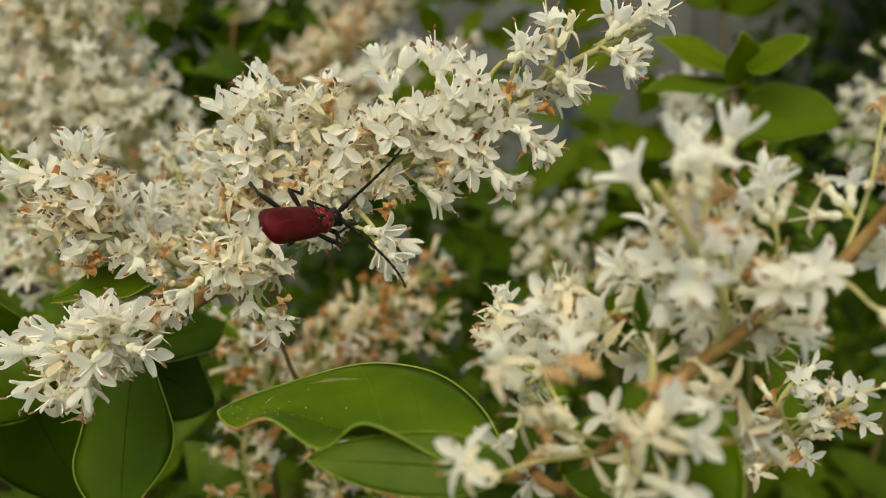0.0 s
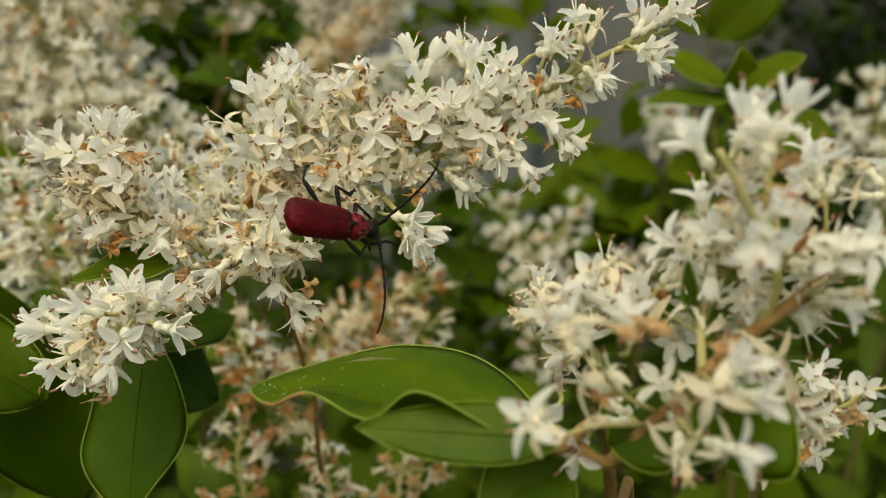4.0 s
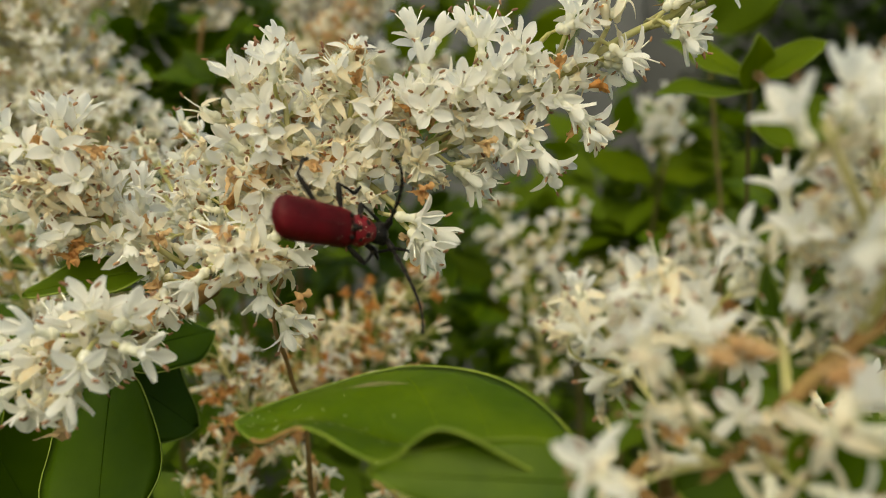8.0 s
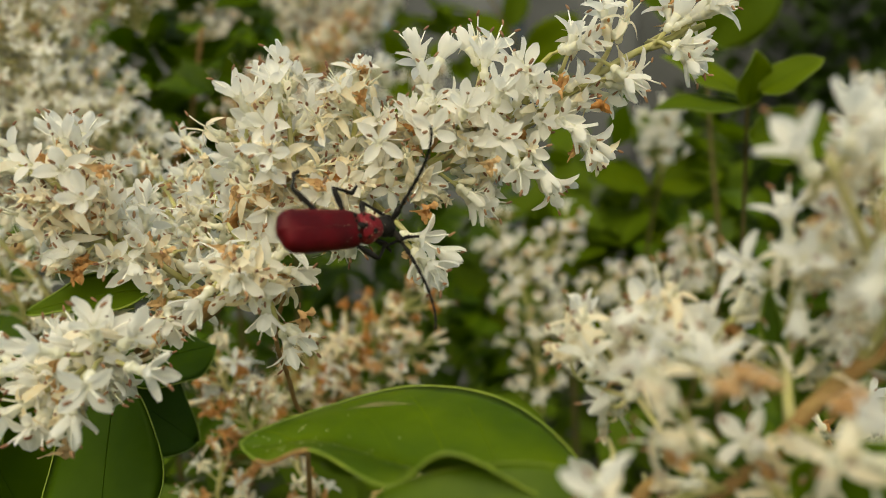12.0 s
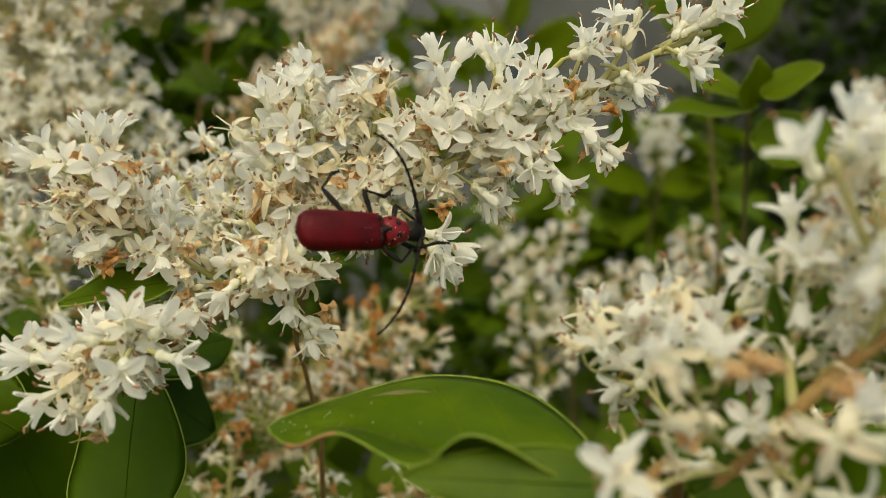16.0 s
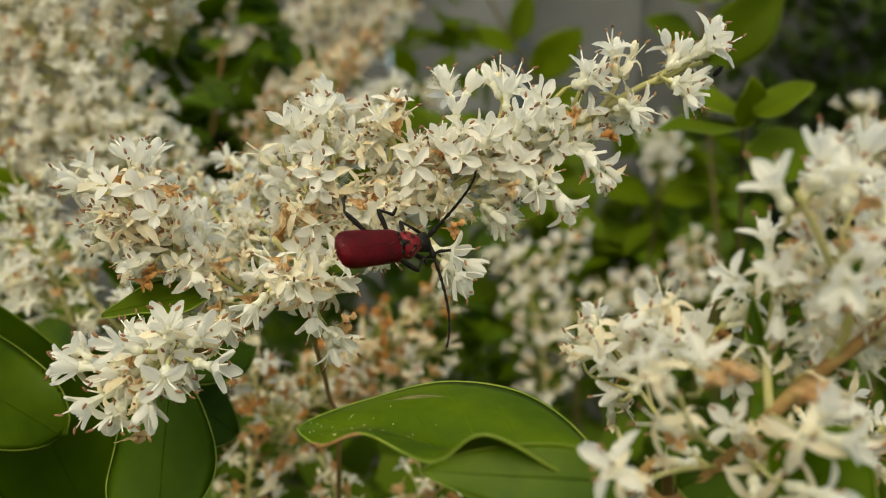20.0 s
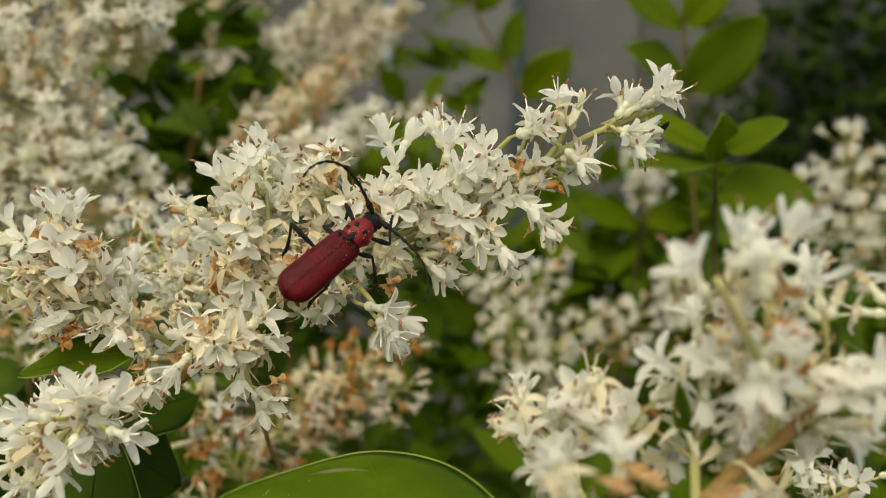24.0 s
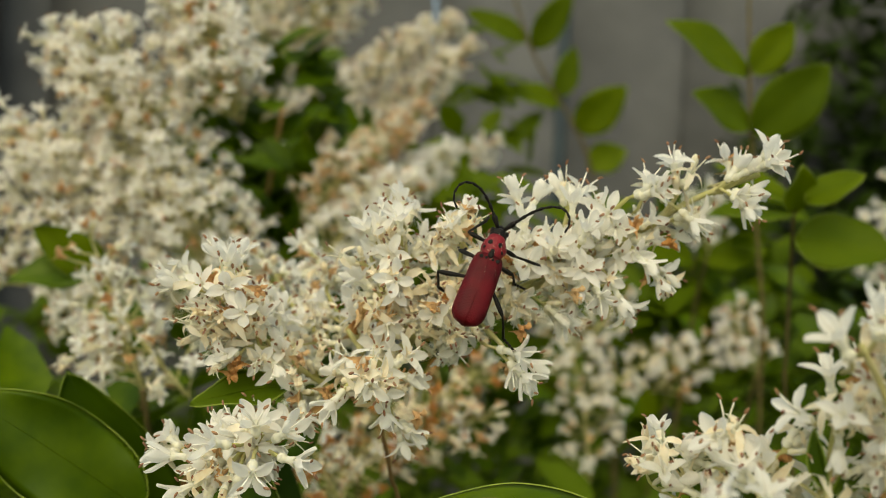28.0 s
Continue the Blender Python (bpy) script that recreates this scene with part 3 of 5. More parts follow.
def spray(parent, pts, n, r0, r1, seed, detailed=True, size=1.0, wither=0.05, bud=0.05, stem=0.55, face=(0, -0.3, 0.25), forward=0.45, mass=0.0, old=0.12, bunch=4, heart=0.35):
    """A branchlet along pts with about n flowers in small bunches on side stalks; r0 and r1 are how far they stand off, in mm."""
    rng = random.Random(seed)
    line = smooth_line(pts, 4)
    part("branchlet", tube(bmesh.new(), line, [stem * MM * (1 - 0.5 * i / len(line)) for i in range(len(line))], 7), STALK, parent)
    stalks = bmesh.new()
    inner = []
    turn = rng.uniform(0, 6)
    groups = max(1, round(n / bunch))
    for i in range(groups):
        s = 1.0 if i == groups - 1 else (i + rng.uniform(0.1, 0.9)) / groups
        p, d = along(line, s)
        turn += 2.4 + rng.uniform(-0.4, 0.4)
        side = d.orthogonal().normalized()
        side.rotate(Matrix.Rotation(turn, 3, d))
        radius = (r0 + (r1 - r0) * s) * MM
        ahead = forward + rng.uniform(-0.2, 0.3) + (1.6 if s > 0.92 else 0)
        way = (1.2 * side + d * ahead + V(face) + 0.2 * V((rng.uniform(-1, 1), rng.uniform(-1, 1), rng.uniform(-1, 1)))).normalized()
        node = p + (side + 0.6 * d * ahead + 0.3 * V(face)).normalized() * max(0.3 * MM, radius * (0.6 if s == 1.0 else rng.uniform(0.45, 1.0)) - 2.2 * MM)
        start = p - d * 0.3 * (node - p).length
        tube(stalks, [start, (start + node) / 2 + d * 0.1 * (node - p).length, node], [0.3 * MM * size, 0.26 * MM * size, 0.25 * MM * size], 5, caps=False)
        count = max(1, round(bunch * rng.uniform(0.7, 1.3)))
        spin = rng.uniform(0, 6.28)
        for k in range(count):
            tilt = rng.uniform(0.3, 0.75) if k else rng.uniform(0, 0.3)
            out = outward(node, way, spin + k * 6.28 / max(1, count - 1), 1) @ V((math.sin(tilt), 0, math.cos(tilt))) - node
            base = node + out * (0.9 + 0.9 * (k == 0)) * MM * size
            tube(stalks, [node, base + out * 0.2 * MM], [0.23 * MM * size, 0.22 * MM * size], 5, caps=False)
            m = outward(base, out, rng.uniform(0, 6.28), size * rng.uniform(0.88, 1.1))
            r = rng.random()
            if detailed and not all(clear_of_beetle(base + out * q * MM) for q in (0.5, 3.2, 6.2)):
                continue
            if rng.random() < mass:
                inner.append(m)
            elif r < wither:
                put("withered_flower", WITHER[0], parent, m @ Matrix.Scale(0.85, 4))
            elif r < wither + bud:
                put("flower_bud", rng.choice(BUDS), parent, m @ Matrix.Scale(0.75, 4))
            else:
                flower(parent, m, rng, detailed, out.y > 0.5 and base.y > 0.115, old)
    if detailed and r0 >= 5:
        # spent and small flowers close to the branchlet fill the heart of a broad spray
        for i in range(round(n * heart)):
            p, d = along(line, rng.random())
            side = d.orthogonal().normalized()
            side.rotate(Matrix.Rotation(rng.uniform(0, 6.28), 3, d))
            way = (side + 0.4 * d + V(face)).normalized()
            base = p + side * r0 * MM * rng.uniform(0.1, 0.45)
            if all(clear_of_beetle(base + way * q * MM) for q in (0.5, 3, 6)):
                inner.append(outward(base, way, rng.uniform(0, 6.28), size * rng.uniform(0.75, 0.92)))
        joined_flowers(parent, inner, rng, 2 * wither, 0.25 + old)
    else:
        joined_flowers(parent, inner, rng, wither, old)
    part("stalk", stalks, STALK, parent, kind="stuff")


def withered(parent, p, d, size=0.8):
    put("withered_flower", WITHER[0], parent, outward(V(p), d, 1.0, size), "shrivelled orange-brown flower")


def twig(parent, pts, radii, mat=None, name="stem"):
    line = smooth_line(pts, 5)
    run = [0.0]
    for a, b in zip(line, line[1:]):
        run.append(run[-1] + (b - a).length)
    rad = [radii[0] + (radii[1] - radii[0]) * r / run[-1] for r in run]
    return part(name, tube(bmesh.new(), line, rad, 8), mat or TWIG, parent)


# ---- leaves ----
def leaf(parent, base, tip, face, width, wave=0.0, fold=0.15, droop=0.1, seed=0, mat=None, rows=22, rim=0.13, bend=0.0, name="leaf"):
    """A leaf from base to tip with its upper side towards face: blade in two skins, raised midrib, pale margin."""
    rng = random.Random(seed)
    base, tip = V(base), V(tip)
    m = frame_of(base, tip - base, face)
    length = (tip - base).length
    cols = 10
    ph = rng.uniform(0, 6)

    def place(u, k):
        w = width * 0.5 * max(0.02, math.sin(math.pi * min(1, u ** 0.85)) ** 0.75) * (1 - 0.12 * u)
        x = w * k + bend * length * math.sin(math.pi * u)
        z = -droop * length * (u * u - 0.5 * u) + fold * abs(k) * w + wave * width * k * k * math.sin(9.5 * u + ph + (1.7 if k > 0 else 0))
        return V((x, length * u, z))

    bm = bmesh.new()
    top = [[bm.verts.new(place(i / rows, 2 * k / cols - 1)) for k in range(cols + 1)] for i in range(rows + 1)]
    low = [[v if k in (0, cols) or i in (0, rows) else bm.verts.new(v.co - V((0, 0, 0.22 * MM))) for k, v in enumerate(line)] for i, line in enumerate(top)]
    for i in range(rows):
        for k in range(cols):
            bm.faces.new((top[i][k], top[i][k + 1], top[i + 1][k + 1], top[i + 1][k]))
            a = (low[i][k + 1], low[i][k], low[i + 1][k], low[i + 1][k + 1])
            if not bm.faces.get(a):
                bm.faces.new(a)
    lf = put(name, mesh_of("leaf", bm, mat or LEAF), parent, m)
    rib = tube(bmesh.new(), [place(i / rows, 0) + V((0, 0, 0.05 * MM)) for i in range(rows)], [0.19 * MM * (1.15 - i / rows) for i in range(rows)], 5)
    part("midrib", rib, mat or LEAF, lf)
    if rim:
        edge = [place(i / rows, -1) for i in range(rows + 1)] + [place(i / rows, 1) for i in range(rows - 1, -1, -1)]
        part("leaf_margin", tube(bmesh.new(), edge, rim * MM, 5), MARGIN, lf)
    return lf


# ---- the ground, the fence and what stands far behind ----
bm = bmesh.new()
g = [[bm.verts.new((x, y, 0.02 * noise.noise(V((x, y, 0)) * 0.8) if abs(x) < 20 and abs(y) < 20 else 0)) for x in (-900, -20, -5, -2, -1, -0.5, 0, 0.5, 1, 2, 5, 20, 900)] for y in (-900, -20, -5, -2, -1, -0.5, 0, 0.5, 1, 2, 5, 20, 900)]
for a, b in zip(g, g[1:]):
    for k in range(len(a) - 1):
        bm.faces.new((a[k], a[k + 1], b[k + 1], b[k]))
tagged(put("ground", mesh_of("ground", bm, SOIL)), "dark garden soil with sparse weeds", "ground", kind="structure")

fence = thing("board_fence", "weathered grey upright board fence behind the shrub", "fence", at=(0, 1.75, 0))
rng = random.Random(5)
for i in range(14):
    bm = bmesh.new()
    bmesh.ops.create_cube(bm, size=1, matrix=Matrix.Translation((-1.8 + i * 0.275, 0.004 * (i % 2), 0.95)) @ Matrix.Diagonal((0.270, 0.018, 1.9, 1)))
    bmesh.ops.bevel(bm, geom=bm.edges[:], offset=0.004, segments=1)
    part("board", bm, FENCE, fence)
for z in (0.45, 1.42):
    bm = bmesh.new()
    bmesh.ops.create_cube(bm, size=1, matrix=Matrix.Translation((0, 0.035, z)) @ Matrix.Diagonal((3.7, 0.04, 0.08, 1)))
    part("rail", bm, FENCE, fence)
post = thing("fence_post", "dark brown square timber post", "post", at=(-1.02, 1.62, 0))
bm = bmesh.new()
bmesh.ops.create_cube(bm, size=1, matrix=Matrix.Translation((0, 0, 0.95)) @ Matrix.Diagonal((0.22, 0.12, 1.9, 1)))
bmesh.ops.bevel(bm, geom=bm.edges[:], offset=0.008, segments=2)
part("post_shaft", bm, POST, post)
pole = thing("garden_pole", "thin blue-grey plastic garden pole", "pole", at=(0.2310, 1.5000, 1.3825))
bm = tube(bmesh.new(), [(0, 0, -pole.location.z), (0, 0, 0.5)], 0.012, 8)
part("pole_shaft", bm, POLE, pole)


def foliage(name, label, centre, spread, count, size, seed, mat, group=""):
    """A loose mass of many small pointed leaves."""
    rng = random.Random(seed)
    bm = bmesh.new()
    for i in range(count):
        while True:
            q = V((rng.uniform(-1, 1), rng.uniform(-1, 1), rng.uniform(-1, 1)))
            if q.length < 1:
                break
        p = V(centre) + V((q.x * spread[0], q.y * spread[1], q.z * spread[2]))
        m = frame_of(p, (rng.uniform(-1, 1), rng.uniform(-1, 0.6), rng.uniform(-0.9, 0.6)), (rng.uniform(-0.6, 0.6), rng.uniform(-1, 0.2), 1))
        l, w = size * rng.uniform(0.6, 1.2), size * 0.24
        vs = [bm.verts.new(m @ V(c)) for c in ((0, 0, 0), (w, 0.35 * l, 0.12 * w), (0.75 * w, 0.7 * l, 0), (0, l, -0.1 * l), (-0.75 * w, 0.7 * l, 0), (-w, 0.35 * l, 0.12 * w), (0, 0.4 * l, -0.25 * w))]
        for a, b in ((0, 1), (1, 2), (2, 3), (3, 4), (4, 5), (5, 0)):
            bm.faces.new((vs[a], vs[b], vs[6]))
    return tagged(put(name, mesh_of(name, bm, mat)), label, "foliage", group, "stuff")


# the hedge looks shaded through its darkened leaf colour
foliage("hedge", "dark shaded hedge of small leaves", (1.03, 1.45, 0.95), (0.56, 0.35, 1.0), 9000, 0.05, 11, LEAF_SHADED)
foliage("shrub_leaves", "dense green leaves inside the shrub", (0.05, 0.88, 0.70), (0.9, 0.25, 0.52), 7500, 0.045, 12, LEAF_MID)
foliage("shrub_leaves", "dense green leaves low in the shrub", (0.0, 0.32, 0.86), (0.42, 0.13, 0.24), 2600, 0.042, 13, LEAF_MID)

foliage("shrub_leaves", "soft green privet leaves behind the flowers", (0.1344, 0.4600, 1.1772), (0.075, 0.04, 0.07), 170, 0.034, 14, LEAF_YOUNG)
foliage("shrub_leaves", "deep green privet leaves between the panicles", (-0.0980, 0.4100, 1.2450), (0.055, 0.03, 0.055), 170, 0.032, 15, LEAF)
foliage("shrub_leaves", "green privet leaves in the shade below the spray", (0.0014, 0.4400, 1.1326), (0.10, 0.03, 0.06), 130, 0.03, 16, LEAF)
foliage("shrub_leaves", "green privet leaves low behind the near branch", (0.1964, 0.4300, 1.1303), (0.11, 0.03, 0.09), 150, 0.03, 17, LEAF)
foliage("shrub_leaves", "green privet leaves under the round flower head", (-0.1004, 0.2400, 1.1260), (0.06, 0.03, 0.045), 80, 0.03, 18, LEAF)
foliage("shrub_leaves", "soft green leaves against the fence", (-0.0178, 0.4200, 1.2310), (0.05, 0.03, 0.03), 60, 0.03, 19, LEAF_YOUNG)

foliage("shrub_leaves", "scattered pale green leaves before the fence", (0.0215, 0.6000, 1.2930), (0.035, 0.03, 0.075), 34, 0.036, 21, LEAF_YOUNG)

# ---- the main flowering branch that carries the beetle ----
main = thing("flowering_branch", "privet branch with a long dense panicle of white flowers", "flowering branch", "privet branches")
main.matrix_basis = grown(1.06)
twig(main, [(0.0349, 0.1290, 1.2206), (0.0231, 0.1290, 1.2154), (0.0101, 0.1300, 1.2062), (-0.0022, 0.1320, 1.1997), (-0.0157, 0.1320, 1.1943), (-0.0257, 0.1320, 1.1864), (-0.0333, 0.1330, 1.1802)], (0.42 * MM, 0.95 * MM), STALK, "flower_stem")
twig(main, [(-0.0328, 0.1300, 1.1806), (-0.0368, 0.1260, 1.1779), (-0.0434, 0.1300, 1.1730), (-0.0635, 0.1600, 1.1488), (-0.085, 0.22, 1.05), (-0.10, 0.34, 0.5), (-0.08, 0.38, 0.067)], (1.2 * MM, 6 * MM))
def main_spray(pts, n, r0, r1, seeds=itertools.count(100)):
    pts = [V(pts[0]).lerp(V(p), 0.88) for p in pts]
    spray(main, pts, n * 1.4, 0.85 * r0, 0.85 * r1, next(seeds), size=0.95, wither=0.07 if pts[0].x > -0.012 else 0.11, bud=0.06, mass=0.04, old=0.16 if pts[0].x > -0.012 else 0.38, face=(0, -0.12, 0.14), forward=0.55, heart=0.5)


main_spray([(0.0273, 0.1290, 1.2172), (0.0307, 0.1280, 1.2190), (0.0336, 0.1270, 1.2214)], 9, 3.2, 2.6)
main_spray([(0.0173, 0.1290, 1.2111), (0.0203, 0.1280, 1.2150), (0.0216, 0.1270, 1.2177)], 5, 3, 2.2)
main_spray([(0.0092, 0.1300, 1.2070), (0.0157, 0.1290, 1.2104), (0.0209, 0.1270, 1.2132)], 12, 5.2, 3.6)
main_spray([(0.0001, 0.1300, 1.2018), (0.0080, 0.1280, 1.2068)], 18, 7, 6)
main_spray([(-0.0107, 0.1310, 1.1973), (-0.0001, 0.1280, 1.2021)], 22, 10, 9)
main_spray([(-0.0223, 0.1310, 1.1925), (-0.0107, 0.1290, 1.1982)], 24, 9.5, 9)
main_spray([(-0.0058, 0.1300, 1.2004), (-0.0040, 0.1270, 1.2060), (-0.0035, 0.1260, 1.2123)], 10, 4, 2.5)
main_spray([(0.0017, 0.1300, 1.2056), (0.0029, 0.1280, 1.2103), (0.0035, 0.1270, 1.2138)], 5, 3, 2.2)
main_spray([(0.0098, 0.1290, 1.2090), (0.0111, 0.1280, 1.2138), (0.0133, 0.1270, 1.2166)], 5, 3, 2.2)
main_spray([(-0.0157, 0.1310, 1.1976), (-0.0137, 0.1280, 1.2042), (-0.0130, 0.1270, 1.2101)], 16, 6, 4)
main_spray([(-0.0215, 0.1310, 1.1958), (-0.0222, 0.1280, 1.2023), (-0.0232, 0.1300, 1.2105)], 20, 7, 5)
main_spray([(-0.0255, 0.1300, 1.1924), (-0.0259, 0.1260, 1.1989), (-0.0285, 0.1270, 1.2057)], 22, 7, 6)
main_spray([(-0.0289, 0.1310, 1.1881), (-0.0373, 0.1500, 1.1953), (-0.0425, 0.1620, 1.2044)], 24, 7, 6)
main_spray([(-0.0318, 0.1340, 1.1853), (-0.0473, 0.1650, 1.1928), (-0.0563, 0.1800, 1.2027)], 34, 9, 7)
main_spray([(-0.0255, 0.1300, 1.1866), (-0.0269, 0.1220, 1.1857), (-0.0277, 0.1170, 1.1862)], 14, 6, 6)
main_spray([(-0.0266, 0.1260, 1.1853), (-0.0241, 0.1220, 1.1819), (-0.0229, 0.1210, 1.1789)], 7, 3.5, 3)
main_spray([(-0.0115, 0.1300, 1.1952), (-0.0075, 0.1250, 1.1922), (-0.0052, 0.1220, 1.1900)], 4, 3, 3)
main_spray([(0.0043, 0.1300, 1.2031), (0.0090, 0.1280, 1.2019), (0.0118, 0.1270, 1.1999)], 12, 5, 4)
main_spray([(0.0124, 0.1290, 1.2087), (0.0149, 0.1270, 1.2070), (0.0164, 0.1260, 1.2049)], 7, 3.5, 3)
main_spray([(-0.0190, 0.1310, 1.1925), (-0.0180, 0.1290, 1.1910), (-0.0155, 0.1270, 1.1915)], 10, 5, 5)
main_spray([(-0.0342, 0.1330, 1.1815), (-0.0401, 0.1300, 1.1859), (-0.0464, 0.1270, 1.1917)], 17, 4.5, 5)
main_spray([(-0.0457, 0.1270, 1.1905), (-0.0500, 0.1240, 1.1960), (-0.0556, 0.1230, 1.2000)], 22, 7, 5)
main_spray([(-0.0423, 0.1290, 1.1880), (-0.0471, 0.1240, 1.1899), (-0.0527, 0.1230, 1.1921)], 20, 6, 5)
main_spray([(-0.0367, 0.1330, 1.1806), (-0.0375, 0.1270, 1.1818), (-0.0383, 0.1240, 1.1826)], 4, 3, 3)
main_spray([(-0.0467, 0.1280, 1.1913), (-0.0483, 0.1270, 1.1968), (-0.0495, 0.1260, 1.2011)], 9, 4, 3)
for p, d in (((-0.0130, 0.1260, 1.2112), (0.2, -0.5, 1)), ((-0.0445, 0.1210, 1.1984), (0.2, -1, 0.3)), ((-0.0277, 0.1160, 1.1889), (-0.2, -1, 0.4)), ((-0.0202, 0.1190, 1.1816), (0.5, -0.7, -0.6)), ((-0.0181, 0.1210, 1.1968), (0.2, -1, 0.5)), ((0.0036, 0.1220, 1.2008), (0.3, -1, -0.3)), ((-0.0046, 0.1210, 1.1951), (0.3, -1, -0.6)), ((-0.0476, 0.1220, 1.1865), (-0.3, -1, -0.4)), ((0.0180, 0.1250, 1.2085), (1, -0.3, 0.2)), ((-0.0386, 0.1270, 1.1883), (0, -1, -0.3)), ((-0.0345, 0.1260, 1.1828), (0.3, -1, 0.1))):
    withered(main, p, d)
twig(main, [(-0.0237, 0.1340, 1.1820), (-0.0255, 0.1370, 1.1744), (-0.0238, 0.1450, 1.1634), (-0.0225, 0.1600, 1.1400), (-0.03, 0.25, 1.0), (-0.05, 0.37, 0.067)], (0.32 * MM, 4 * MM))


def single(parent, p, d, openness, seed, size=0.95):
    """One flower that stands out of the mass, on its own stalk."""
    rng = random.Random(seed)
    d = V(d).normalized()
    p = V(p)
    f = put("flower", TUBES[0], parent, outward(p, d, rng.uniform(0, 6.28), size))
    me = rng.choice((PETALS[0], PETALS[2], PETALS[4], PETALS[5]))
    for k in range(4):
        put("petal", me, f, Matrix.Translation((0, 0, MOUTH)) @ Matrix.Rotation(k * math.pi / 2 + rng.uniform(-0.1, 0.1), 4, "Z") @ Matrix.Translation((0, 0.6 * MM, 0)) @ Matrix.Rotation(-openness + rng.uniform(-0.12, 0.12), 4, "X"))
    for k in range(2):
        put("stamen", rng.choice((STAMENS[1], STAMENS[2], STAMENS[5])), f, Matrix.Rotation(math.pi * (k + 0.25) + rng.uniform(-0.3, 0.3), 4, "Z"))
    part("flower_stalk", tube(bmesh.new(), [p + d * 0.2 * MM, p - d * 1.5 * MM + V((0, 1, 0)) * MM, p - d * 2.5 * MM + V((0, 4, 0)) * MM], 0.3 * MM, 5), STALK, parent)


single(main, (-0.0034, 0.1240, 1.2042), (0, -1, 0.1), 1.15, 700)
single(main, (-0.0254, 0.1190, 1.1853), (0.1, -1, -0.1), 1.15, 701)
single(main, (0.0134, 0.1250, 1.2070), (0.8, -0.3, -0.6), 0.7, 702)
single(main, (0.0210, 0.1260, 1.2141), (0.7, -0.5, -0.7), 0.8, 703)
single(main, (0.0296, 0.1270, 1.2174), (1, -0.2, 0.1), 0.5, 704)
single(main, (0.0286, 0.1270, 1.2190), (0.6, -0.1, 0.9), 0.5, 705)
single(main, (0.0295, 0.1270, 1.2195), (1, -0.2, 0.6), 0.5, 706)
single(main, (0.0292, 0.1260, 1.2168), (0.7, -0.3, -0.7), 0.7, 707)
single(main, (-0.0040, 0.1250, 1.2082), (0, -0.2, 1), 0.55, 708)
single(main, (0.0035, 0.1250, 1.2116), (0, -0.2, 1), 0.6, 709)
single(main, (0.0149, 0.1260, 1.2153), (0.2, -0.2, 1), 0.5, 710)
single(main, (-0.0137, 0.1250, 1.2075), (-0.6, -0.3, 0.8), 0.6, 711)
single(main, (-0.0077, 0.1220, 1.1911), (0.9, -0.5, -0.1), 0.6, 712, 1.08)
single(main, (-0.0059, 0.1210, 1.1893), (0.7, -0.6, -0.6), 0.8, 713, 1.08)
single(main, (-0.0241, 0.1190, 1.1838), (0, -0.4, -1), 0.6, 714)
single(main, (-0.0541, 0.1220, 1.1982), (-1, -0.3, 0.3), 0.6, 715)
single(main, (-0.0497, 0.1230, 1.2002), (0, -0.3, 1), 0.6, 716)
single(main, (-0.0231, 0.1210, 1.2008), (-0.2, -1, 0.2), 1.2, 717)
single(main, (0.0004, 0.1230, 1.2062), (0.1, -0.8, 0.5), 0.9, 718)
single(main, (0.0075, 0.1240, 1.2013), (0.2, -0.8, -0.5), 0.9, 719)
single(main, (0.0105, 0.1250, 1.2019), (0.4, -0.4, -0.9), 0.5, 720)
single(main, (-0.0109, 0.1220, 1.2023), (0.2, -1, 0.2), 1.0, 721)
single(main, (-0.0377, 0.1230, 1.1815), (0.3, -0.6, -0.7), 0.8, 722)
single(main, (-0.0465, 0.1210, 1.1946), (0.1, -1, 0.3), 1.0, 723)
single(main, (-0.0307, 0.1180, 1.1846), (-0.5, -0.7, -0.6), 0.7, 724)
single(main, (-0.0234, 0.1240, 1.2079), (-0.1, -0.5, 1), 0.7, 725)
single(main, (-0.0274, 0.1250, 1.2067), (-0.5, -0.5, 0.8), 0.7, 726)
single(main, (0.0047, 0.1230, 1.2079), (0.2, -0.6, 0.8), 0.7, 727)
for p, d in (((0.0220, 0.1270, 1.2172), (0.2, -0.3, 1)), ((0.0230, 0.1270, 1.2198), (0.1, -0.2, 1)), ((0.0208, 0.1270, 1.2165), (-0.3, -0.5, 1))):
    put("flower_bud", BUDS[2], main, outward(V(p), d, 0.5, 0.85))
leaf(main, (-0.0396, 0.1260, 1.1835), (-0.0541, 0.1200, 1.1817), (0.1, -0.5, 1), 0.0085, 0.05, seed=3, mat=LEAF_YOUNG)

# ---- the round flower head that hangs below it ----
ball = thing("flowering_branch", "short privet twig with a round cluster of white flowers", "flowering branch", "privet branches")
ball.matrix_basis = Matrix.Translation((0.0008, 0, 0.0027)) @ grown(1.1)
twig(ball, [(-0.0452, 0.1140, 1.1733), (-0.0443, 0.1220, 1.1742), (-0.0420, 0.1345, 1.1747)], (0.6 * MM, 1.0 * MM), STALK, "flower_stem")
spray(ball, [(-0.0420, 0.1220, 1.1754), (-0.0431, 0.1130, 1.1750), (-0.0452, 0.1100, 1.1732)], 36, 5.5, 5.0, 200, size=0.9, old=0.2, wither=0.06, face=(0, -0.5, 0.1))
spray(ball, [(-0.0434, 0.1140, 1.1740), (-0.0459, 0.1110, 1.1719), (-0.0473, 0.1100, 1.1707)], 11, 3.5, 3, 201, size=0.9, old=0.3, wither=0.12, face=(-0.2, -0.5, -0.2))
